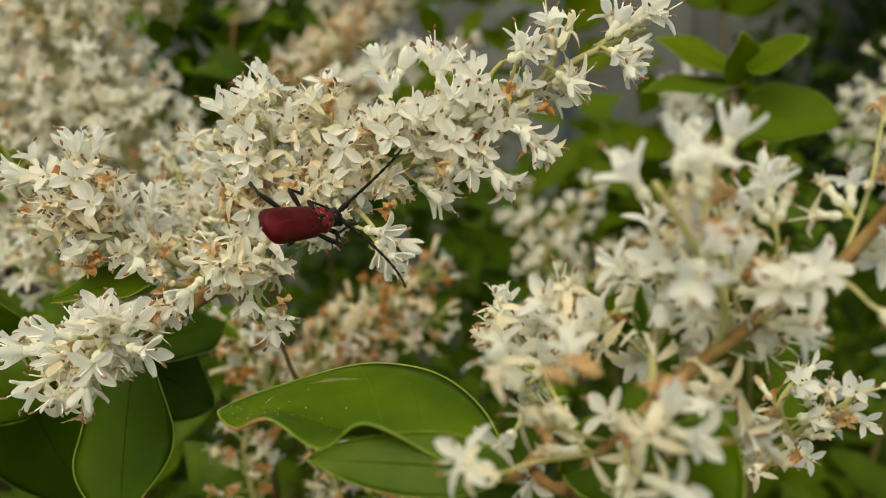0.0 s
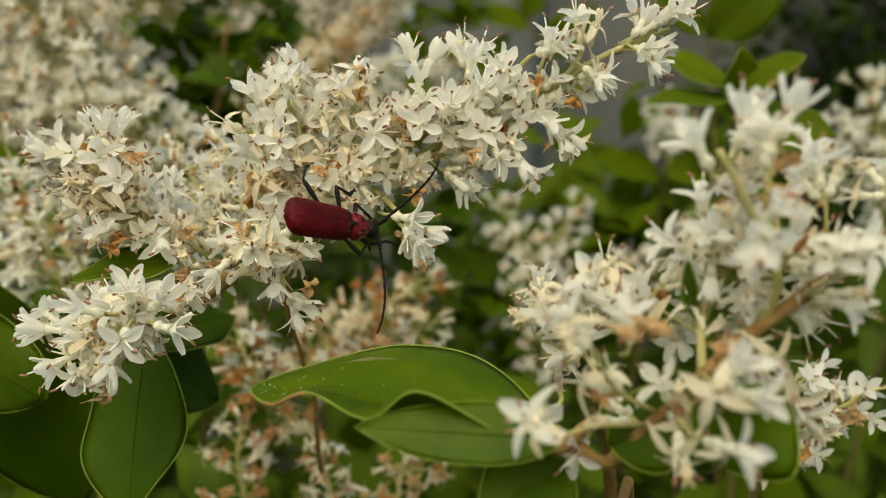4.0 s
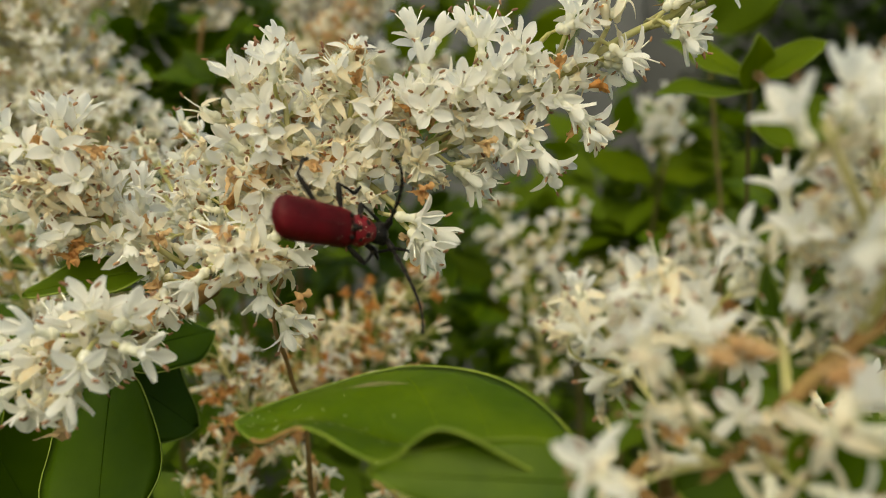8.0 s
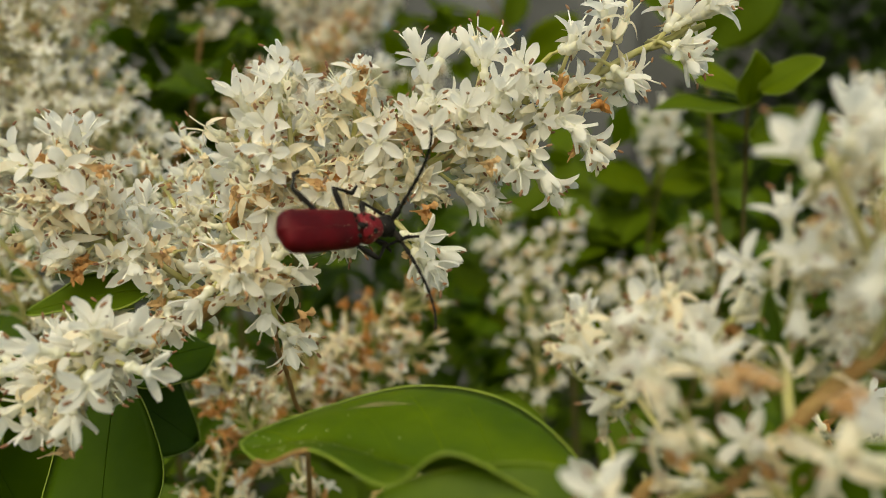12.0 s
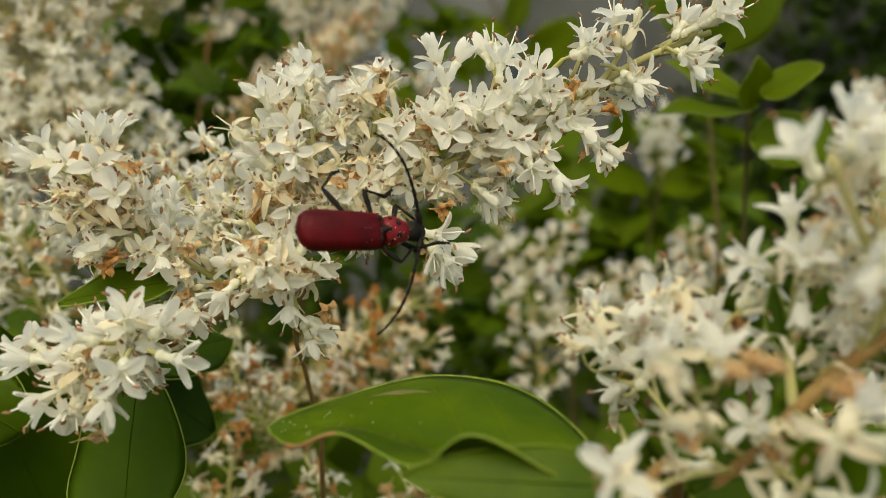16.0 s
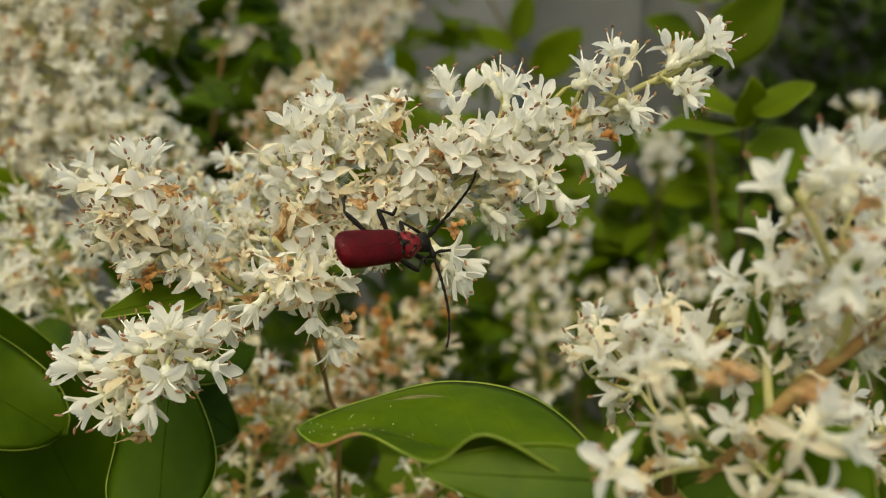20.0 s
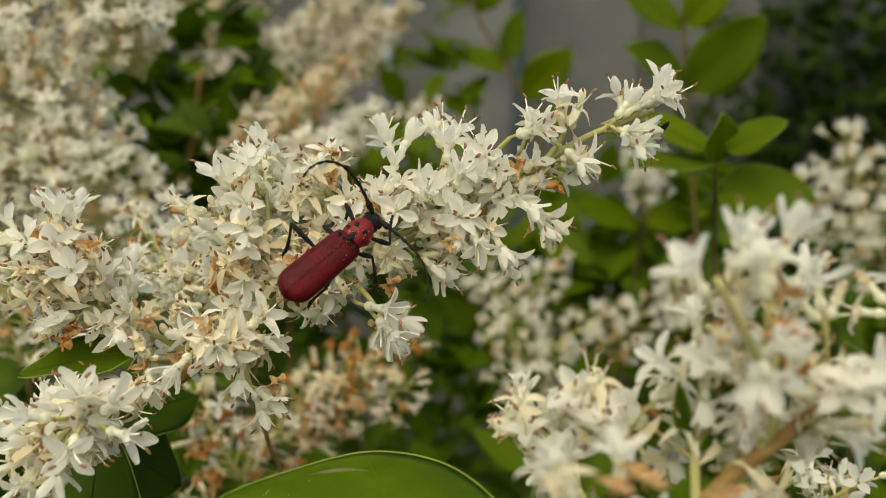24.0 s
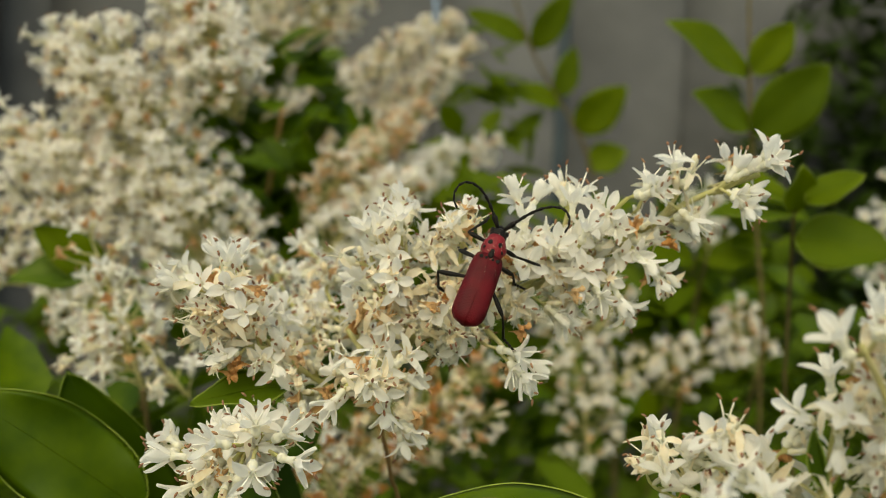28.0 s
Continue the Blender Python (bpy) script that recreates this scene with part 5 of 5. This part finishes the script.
# ---- panicles behind, out of focus ----
def panicle(label, wither, density, seed, *sprays, depth=1.0):
    """A whole panicle on its own twig, with the flowers of its heart joined."""
    t = thing("flowering_branch", label, "flowering branch", "privet branches")
    sprays = [(deeper(depth, *pts), n, r0, r1) for pts, n, r0, r1 in sprays]
    b = sprays[0][0][0]
    twig(t, [b, b + V((0, 0.03, -0.08)), (b.x * 0.8, b.y + 0.08, 0.7), (b.x * 0.6, b.y + 0.12, 0.0)], (0.8 * MM, 5 * MM), TWIG_DARK)
    for k, (pts, n, r0, r1) in enumerate(sprays):
        far = pts[1][1] / 0.22
        spray(t, pts, n * 1.25 * density * far ** 1.2, r0 * far, r1 * far, seed + k, False, 1.0, wither + 0.08, 0.08, 0.7, mass=0.8, bunch=2, old=0.85 if wither >= 0.3 else 3 * wither)


panicle("privet panicle of cream-white flowers high behind", 0.05, 2.0, 500,
        ([(-0.0854, 0.2850, 1.1745), (-0.1112, 0.2850, 1.2198), (-0.1327, 0.2850, 1.2647)], 175, 21, 15), ([(-0.1045, 0.2850, 1.2020), (-0.1412, 0.2850, 1.2243), (-0.1633, 0.2850, 1.2352)], 80, 15, 11),
        ([(-0.0890, 0.2850, 1.2470), (-0.1000, 0.2850, 1.2720), (-0.1060, 0.2850, 1.2974)], 120, 14, 11), ([(-0.1217, 0.2850, 1.2353), (-0.1424, 0.2850, 1.2582), (-0.1526, 0.2850, 1.2676)], 50, 12, 8),
        ([(-0.1229, 0.2850, 1.1566), (-0.1462, 0.2850, 1.1960), (-0.1591, 0.2850, 1.2255)], 90, 14, 11),
        ([(-0.1617, 0.2850, 1.1832), (-0.1822, 0.2850, 1.2064), (-0.1950, 0.2850, 1.2416)], 60, 14, 10))
panicle("privet panicle of creamy flowers beside the fence", 0.12, 2.0, 520,
        ([(-0.1196, 0.5000, 1.2302), (-0.0627, 0.5000, 1.3000), (-0.0078, 0.5000, 1.3362)], 100, 13, 4), ([(-0.0879, 0.5000, 1.2317), (-0.0406, 0.5000, 1.2799), (0.0035, 0.5000, 1.3228)], 80, 11, 4),
        ([(-0.1176, 0.5000, 1.2690), (-0.1304, 0.5000, 1.3244), (-0.1254, 0.5000, 1.3735)], 80, 16, 12), ([(-0.1121, 0.5000, 1.3044), (-0.0925, 0.5000, 1.3404), (-0.0660, 0.5000, 1.3768)], 70, 14, 11))
panicle("privet panicle with many orange-brown spent flowers", 0.5, 1.5, 540,
        ([(-0.0700, 0.3300, 1.2120), (-0.0500, 0.3300, 1.2330), (-0.0240, 0.3300, 1.2560)], 85, 9, 5))
panicle("slender privet panicle of white flowers just behind", 0.03, 1.15, 560,
        ([(-0.0464, 0.3400, 1.2039), (-0.0328, 0.3400, 1.2239), (-0.0141, 0.3400, 1.2393)], 80, 9, 5), ([(-0.0641, 0.3000, 1.1908), (-0.0457, 0.3000, 1.2088), (-0.0272, 0.3000, 1.2246)], 70, 10, 7), ([(-0.0172, 0.5000, 1.2351), (0.0033, 0.5000, 1.2521), (0.0213, 0.5000, 1.2632)], 30, 6, 3.5))
panicle("spent privet panicle with browning flowers low in the shade", 0.45, 2.0, 580,
        ([(-0.0549, 0.2600, 1.1125), (-0.0324, 0.2600, 1.1379), (-0.0009, 0.2600, 1.1615)], 55, 12, 9), ([(-0.0388, 0.2050, 1.1369), (-0.0456, 0.2050, 1.1481), (-0.0483, 0.2050, 1.1564)], 22, 11, 8), ([(-0.0323, 0.2600, 1.1343), (-0.0148, 0.2600, 1.1416), (0.0029, 0.2600, 1.1472)], 26, 10, 8))
panicle("privet panicle of pale flowers below the main spray", 0.1, 1.15, 600,
        ([(0.0630, 0.3700, 1.0963), (0.0563, 0.3700, 1.1386), (0.0394, 0.3700, 1.1798)], 46, 10, 8), ([(0.0593, 0.3700, 1.1281), (0.0772, 0.3700, 1.1441), (0.0954, 0.3700, 1.1549)], 22, 8, 6), ([(0.0532, 0.3700, 1.1542), (0.0657, 0.3700, 1.1700), (0.0732, 0.3700, 1.1805)], 16, 8, 6), depth=0.92)
panicle("small upright privet panicle behind the spray", 0.03, 1.15, 620,
        ([(0.1180, 0.3800, 1.2049), (0.1167, 0.3800, 1.2207), (0.1153, 0.3800, 1.2325)], 24, 8, 4))
panicle("privet panicle of pale flowers behind the near branch", 0.08, 1.15, 640,
        ([(0.1370, 0.3600, 1.1515), (0.1283, 0.3600, 1.1668), (0.1239, 0.3600, 1.1770)], 24, 7, 5), ([(0.0904, 0.3600, 1.1406), (0.1029, 0.3600, 1.1511), (0.1104, 0.3600, 1.1589)], 18, 9, 7))
panicle("privet panicle of white flowers at the far side", 0.06, 1.15, 660,
        ([(0.2249, 0.3500, 1.1720), (0.2067, 0.3500, 1.2072), (0.1970, 0.3500, 1.2370)], 60, 14, 9), ([(0.2130, 0.3500, 1.1922), (0.1884, 0.3500, 1.2067), (0.1773, 0.3500, 1.2164)], 30, 11, 8))
panicle("privet panicle of white flowers beside the main spray", 0.1, 1.15, 680,
        ([(-0.0925, 0.2100, 1.1634), (-0.0976, 0.2100, 1.1757), (-0.1039, 0.2100, 1.1878)], 30, 9, 8), ([(-0.0964, 0.2100, 1.1688), (-0.1029, 0.2100, 1.1715), (-0.1094, 0.2100, 1.1741)], 14, 8, 7), ([(-0.0810, 0.2100, 1.1621), (-0.0981, 0.2100, 1.1824), (-0.1076, 0.2100, 1.2028)], 40, 13, 9))
panicle("spent privet panicle with few flowers in the shade", 0.5, 2.0, 700,
        ([(-0.0218, 0.2050, 1.1023), (-0.0263, 0.2050, 1.1226), (-0.0305, 0.2050, 1.1312)], 14, 8, 5), ([(-0.0077, 0.2050, 1.1022), (-0.0053, 0.2050, 1.1196), (0.0002, 0.2050, 1.1283)], 20, 12, 9), ([(-0.0454, 0.2050, 1.1084), (-0.0482, 0.2050, 1.1227), (-0.0469, 0.2050, 1.1313)], 16, 11, 8))
panicle("privet panicle of white flowers beyond the near branch", 0.15, 1.15, 720,
        ([(0.0635, 0.1500, 1.1393), (0.0703, 0.1450, 1.1512), (0.0795, 0.1400, 1.1602)], 36, 10, 8), ([(0.0684, 0.1450, 1.1490), (0.0638, 0.1400, 1.1572), (0.0656, 0.1400, 1.1613)], 16, 8, 6))

# ---- the beetle ----
BM = 0.975 * MM
beetle = thing("longhorn_beetle", "dark red longhorn beetle with black head, legs and antennae", "beetle")


def shell(side):
    """One wing case: an arched plate from the suture to the rolled side edge."""
    bm = bmesh.new()
    grid = []
    for i in range(17):
        u = i / 16
        y = (-8.7 + 12.3 * u) * BM
        end = max(0.0, 1 - u / 0.23)
        w = (2.8 - 0.35 * max(0, u - 0.35)) * math.sqrt(max(0.01, 1 - end ** 2.2)) * (1 - 0.10 * max(0, (u - 0.9) / 0.1) ** 2)
        h = (1.55 + 0.25 * math.sin(math.pi * min(1, u * 1.1))) * math.sqrt(max(0.05, 1 - end ** 3))
        line = []
        for a in (0, 0.02, 0.11, 0.22, 0.33, 0.44, 0.56, 0.67, 0.78, 0.89, 0.98, 1):
            x = -0.12 + w * math.sin(a * math.pi * 0.52)
            z = -0.55 + h * math.cos(a * math.pi * 0.56) ** 0.75 if a < 0.88 else -0.55 + h * math.cos(a * math.pi * 0.52) * 0.55
            ridge = 0.06 * math.exp(-((a - 0.42) / 0.07) ** 2) + 0.05 * math.exp(-((a - 0.68) / 0.06) ** 2)
            line.append(bm.verts.new((side * x * BM, y, (z + ridge) * BM)))
        grid.append(line)
    for a, b in zip(grid, grid[1:]):
        for k in range(11):
            f = (a[k], a[k + 1], b[k + 1], b[k])
            bm.faces.new(f if side > 0 else f[::-1])
    bmesh.ops.solidify(bm, geom=bm.faces[:], thickness=0.12 * BM)
    return bm


part("wing_case", shell(-1), RED, beetle)
part("wing_case", shell(1), RED, beetle)
bm = bmesh.new()
blob(bm, (0, -1.3 * BM, -0.75 * BM), (2.3 * BM, 5.5 * BM, 1.1 * BM), None, 16, 10)
blob(bm, (0, 5.5 * BM, -0.75 * BM), (1.6 * BM, 2.6 * BM, 1.1 * BM), None, 12, 8)
part("abdomen", bm, BLACK, beetle)
bm = bmesh.new()
rings = []
for i, (y, w, h) in enumerate(((3.4, 1.5, 1.1), (3.7, 1.65, 1.3), (4.3, 1.85, 1.5), (5.1, 2.1, 1.6), (5.7, 2.0, 1.6), (6.4, 1.7, 1.5), (7.1, 1.4, 1.25), (7.6, 1.25, 1.05))):
    rings.append([bm.verts.new((w * BM * math.cos(a) * (1 + 0.06 * math.cos(3 * a) * (2 < i < 6)), y * BM, (-0.25 + h * math.sin(a)) * BM)) for a in (2 * math.pi * k / 16 for k in range(16))])
for a, b in zip(rings, rings[1:]):
    for k in range(16):
        bm.faces.new((a[k], b[k], b[(k + 1) % 16], a[(k + 1) % 16]))
bm.faces.new(rings[0])
bm.faces.new(rings[-1][::-1])
pron = part("pronotum", bm, RED, beetle, "red pronotum with black spots")
for x, y, r in ((-0.85, 5.5, 0.46), (0.85, 5.5, 0.46), (0, 4.1, 0.34), (-1.5, 4.5, 0.3), (1.5, 4.5, 0.3)):
    z = -0.25 + 1.58 * math.sqrt(max(0, 1 - (x / 2.12) ** 2))
    part("spot", blob(bmesh.new(), (x * BM, y * BM, z * BM), (r * BM, r * BM, 0.09 * BM), frame_of((0, 0, 0), (0, 1, 0), (x * 0.6, 0, 1)), 8, 5), BLACK, pron)
part("scutellum", blob(bmesh.new(), (0, 3.5 * BM, 1.0 * BM), (0.5 * BM, 0.7 * BM, 0.35 * BM), None, 10, 6), BLACK, beetle)
for x, y, r in ((-1.35, 2.75, 0.36), (1.35, 2.75, 0.36), (-0.55, 2.7, 0.26), (0.55, 2.7, 0.26)):
    z = -0.52 + 1.72 * math.cos(math.asin(min(1, x * x / 9) ** 0.5) * 0.98) ** 0.75
    part("spot", blob(bmesh.new(), (x * BM, y * BM, z * BM), (r * BM, r * BM, 0.1 * BM), None, 8, 5), BLACK, beetle)
rng = random.Random(77)
bm = bmesh.new()
for i in range(38):
    x, y = rng.gauss(0, 1.2), rng.gauss(4.2, 1.6)
    if abs(x) < 2.2 and -2 < y < 8:
        h = (1.74 if y < 4.2 else 1.6) * math.sqrt(max(0.05, 1 - (x / (2.95 if y < 4.2 else 2.2)) ** 2)) - (0.5 if y < 4.2 else 0.22)
        blob(bm, (x * BM, y * BM, h * BM), (0.055 * BM, 0.055 * BM, 0.04 * BM), None, 5, 4)
part("pollen", bm, BUD, beetle, "pale pollen grains", kind="stuff")
bm = bmesh.new()
blob(bm, (0, 8.5 * BM, 0.0), (1.45 * BM, 1.6 * BM, 1.25 * BM), None, 16, 12)
blob(bm, (0, 10.1 * BM, -0.4 * BM), (0.95 * BM, 0.75 * BM, 0.65 * BM), None, 10, 8)
head = part("head", bm, BLACK, beetle)
for s in (-1, 1):
    part("eye", blob(bmesh.new(), (s * 1.15 * BM, 9.3 * BM, 0.15 * BM), (0.42 * BM, 0.5 * BM, 0.55 * BM), None, 10, 8), BLACK, head)
    part("mandible", blob(bmesh.new(), (s * 0.32 * BM, 10.6 * BM, -0.85 * BM), (0.2 * BM, 0.55 * BM, 0.25 * BM), pose(0, 0, 0, 0, 0, s * 18), 8, 6), BLACK, head)
    part("palp", tube(bmesh.new(), [(s * 0.5 * BM, 10.2 * BM, -1.0 * BM), (s * 0.9 * BM, 10.9 * BM, -1.2 * BM), (s * 0.8 * BM, 11.4 * BM, -1.5 * BM)], 0.12 * BM, 5), BLACK, head)


KNOTS = [0, 0.13, 0.16, 0.26, 0.36, 0.46, 0.56, 0.66, 0.75, 0.84, 0.92, 1.0]


def antenna_line(curl):
    """The joints of an antenna that turns by curl in all, its tip on the y axis, bulging to +x."""
    pts, p = [V((0, 0, 0))], V((0, 0, 0))
    for a, b in zip(KNOTS, KNOTS[1:]):
        turn = -curl * ((a + b) / 2) ** 2.4
        p = p + V((math.sin(-turn), math.cos(turn), 0)) * (15.9 * (b - a) * BM)
        pts.append(p)
    lean = math.atan2(p.x, p.y)
    back = Matrix.Rotation(lean, 3, "Z")
    flip = Matrix.Diagonal((-1, 1, 1))
    return [flip @ (back @ q) for q in pts]


def antenna():
    """Eleven slender jointed segments, each with its root at its own origin."""
    root = new("antenna")
    root.parent = beetle
    segments = []
    for i, (a, b) in enumerate(zip(KNOTS, KNOTS[1:])):
        l = 15.9 * (b - a) * BM
        r = (0.42 if i == 0 else 0.275 - 0.012 * i) * BM
        segments.append(part("antenna_segment", tube(bmesh.new(), [(0, 0, -0.02 * l), (0, 0, 0.15 * l), (0, 0, 0.8 * l), (0, 0, 1.02 * l)], [r * 0.7, r * 0.8, r * 1.2, r * 0.75], 7), BLACK, root))
    return root, segments


antennae = [antenna(), antenna()]
LEGS = []
for name, coxa, lengths in (("front_leg", (1.1, 6.2), (3.6, 3.2, 1.8)), ("middle_leg", (1.5, 3.0), (4.2, 3.8, 2.0)), ("hind_leg", (1.5, -0.5), (5.4, 5.0, 2.4))):
    for s in (-1, 1):
        root = new(name)
        root.parent = beetle
        f, t, e = (l * BM for l in lengths)
        femur = part("femur", tube(bmesh.new(), [(0, 0, 0), (0, 0.25 * f, 0), (0, 0.62 * f, 0), (0, 0.85 * f, 0), (0, f, 0)], [0.2 * BM, 0.27 * BM, 0.4 * BM, 0.36 * BM, 0.2 * BM], 9), BLACK, root)
        tibia = part("tibia", tube(bmesh.new(), [(0, -0.03 * t, 0), (0, 0.1 * t, 0), (0, 0.5 * t, 0.02 * t), (0, t, 0)], [0.14 * BM, 0.19 * BM, 0.2 * BM, 0.27 * BM], 8), BLACK, root)
        foot = bmesh.new()
        for k in range(4):
            tube(foot, [(0, e * k / 4, 0), (0, e * (k + 0.7) / 4, 0), (0, e * (k + 0.95) / 4, 0)], [0.16 * BM, (0.34 - 0.04 * k) * BM, 0.17 * BM], 7)
        for q in (-1, 1):
            tube(foot, [(0, 0.96 * e, 0), (q * 0.22 * BM, 1.08 * e, -0.02 * e), (q * 0.26 * BM, 1.14 * e, -0.1 * e)], [0.07 * BM, 0.06 * BM, 0.03 * BM], 4)
        tarsus = part("tarsus", foot, BLACK, root)
        LEGS.append((V((s * coxa[0] * BM, coxa[1] * BM, -0.9 * BM)), ((femur, f), (tibia, t), (tarsus, e))))


# ---- a tiny dark beetle on the tip of the spray ----
mite = thing("small_beetle", "tiny glossy black-green beetle on a petal", "beetle")
part("wing_cases", blob(bmesh.new(), (0, -0.2 * MM, 0.35 * MM), (0.5 * MM, 0.85 * MM, 0.45 * MM), None, 12, 8), BLACK, mite)
part("thorax", blob(bmesh.new(), (0, 0.65 * MM, 0.3 * MM), (0.4 * MM, 0.35 * MM, 0.35 * MM), None, 10, 7), BLACK, mite)
part("head", blob(bmesh.new(), (0, 1.0 * MM, 0.25 * MM), (0.26 * MM, 0.26 * MM, 0.24 * MM), None, 8, 6), BLACK, mite)
for sx in (-1, 1):
    for y in (-0.4, 0.15, 0.6):
        part("leg", tube(bmesh.new(), [(sx * 0.3 * MM, y * MM, 0.2 * MM), (sx * 0.75 * MM, (y + 0.1) * MM, 0.35 * MM), (sx * 0.95 * MM, y * MM, -0.1 * MM)], 0.06 * MM, 4), BLACK, mite)
MITE_ROWS = [
    (0, (0.0349, 0.1410, 1.2190)), (12.5, (0.0349, 0.1410, 1.2190)), (15, (0.0371, 0.1373, 1.2192)), (17, (0.0387, 0.1331, 1.2187)), (20, (0.0387, 0.1331, 1.2197)), (25, (0.0379, 0.1331, 1.2182)), (26.5, (0.0384, 0.1363, 1.2174)), (28, (0.0385, 0.1405, 1.2166)),
]


# where femur, tibia and tarsus of each leg point: holding on, climbing, and at rest on top
LEG_POSES = [
    (((-0.84, 0.41, -0.35), (0.69, 0.59, 0.42), (0.66, 0.59, 0.20)), ((-0.94, 0.35, 0.01), (0.15, 0.24, -0.96), (0.10, -0.11, -0.99)), ((-0.99, 0.10, 0.08), (0.58, 0.79, 0.18), (0.17, 0.84, -0.51))),
    (((0.30, 0.92, -0.05), (-0.23, 0.94, 0.26), (0.09, 0.86, 0.30)), ((0.78, 0.59, -0.22), (-0.64, 0.73, -0.24), (-0.48, 0.74, 0.20)), ((0.75, 0.15, -0.60), (0.90, 0.20, -0.35), (0.80, 0.30, -0.50))),
    (((-0.96, -0.27, 0.06), (0.15, 0.97, -0.19), (-0.57, 0.80, -0.19)), ((-0.74, 0.18, -0.65), (-0.02, 0.59, -0.81), (-0.20, 0.65, -0.74)), ((-0.84, 0.26, -0.48), (0.18, 0.45, -0.88), (0.11, 0.68, -0.72))),
    (((0.65, 0.72, 0.24), (-0.57, 0.77, -0.29), (0.40, 0.82, -0.41)), ((0.40, 0.60, -0.55), (0.81, -0.50, -0.32), (0.92, -0.31, -0.24)), ((0.74, 0.18, -0.65), (0.20, 0.09, -0.98), (0.99, -0.11, 0.03))),
    (((-0.81, -0.55, -0.21), (-0.56, 0.63, -0.54), (-0.34, 0.81, -0.48)), ((-0.97, -0.09, 0.22), (0.24, -0.24, -0.94), (-0.08, -0.13, -0.99)), ((-0.98, -0.20, -0.03), (0.16, -0.07, -0.98), (0.44, 0.20, -0.87))),
    (((-0.03, 0.54, -0.84), (-0.24, 0.85, -0.47), (-0.16, 0.88, -0.45)), ((0.09, -0.22, -0.97), (-0.13, -0.24, -0.96), (0.00, -0.04, -1.00)), ((0.69, -0.69, -0.23), (0.30, -0.33, -0.90), (0.90, -0.44, -0.08))),
]


def motions():
    walk(mite, [(t, frame_of(p, (0.6, -0.1, 0.6), (0.7, -0.7, -0.2))) for t, p in MITE_ROWS])
    walk(beetle, [(t, frame_of((V(a) + V(b)) / 2, V(b) - V(a), (0, -1, 0.25))) for t, a, b in BEETLE_ROWS])
    walk(head, [(0, pose(0, 0, 0)), (20.5, pose(0, 0, 0)), (22.5, pose(0, -1.0 * BM, -0.35 * BM)), (28, pose(0, -1.0 * BM, -0.35 * BM))])
    for (root, segments), side, rows, curls in ((antennae[0], -1, LEFT_ANTENNA_ROWS, (0.9, 2.2, 3.6)), (antennae[1], 1, RIGHT_ANTENNA_ROWS, (0.7, 1.2, 2.8))):
        keys = []
        for t, d in rows:
            y = V(d)
            x = V((side * 0.25, 1.0, 0.35))
            x = (x - y * x.dot(y)).normalized()
            z = x.cross(y)
            keys.append((t, Matrix(((x.x, y.x, z.x, side * 0.6 * BM), (x.y, y.y, z.y, (9.6 if t < 21.6 else 8.7) * BM), (x.z, y.z, z.z, 0.5 * BM), (0, 0, 0, 1)))))
        walk(root, keys)
        lines = [antenna_line(c) for c in curls]
        for k, seg in enumerate(segments):
            a, b, c = (Matrix.Translation(l[k]) @ (l[k + 1] - l[k]).to_track_quat("Z", "X").to_matrix().to_4x4() for l in lines)
            walk(seg, [(0, a), (20.5, a), (23.5, b), (26.9, b), (27.4, c), (28, c)])
    for (coxa, joints), poses in zip(LEGS, LEG_POSES):
        for k, (limb, length) in enumerate(joints):
            keys = []
            for n, at in ((0, 0), (0, 20.3), (0.5, 21.5), (1, 22.5), (1, 26.7), (1.5, 27.0), (2, 27.3), (2, 28)):
                p = coxa.copy()
                for i in range(k + 1):
                    a, b = V(poses[int(n)][i]), V(poses[min(2, int(n) + 1)][i])
                    d = (a.normalized() + b.normalized()).normalized() if n % 1 else a.normalized()
                    if i < k:
                        p += d * joints[i][1]
                keys.append((at, Matrix.Translation(p) @ V((0, 1, 0)).rotation_difference(d).to_matrix().to_4x4()))
            walk(limb, keys)



motions()
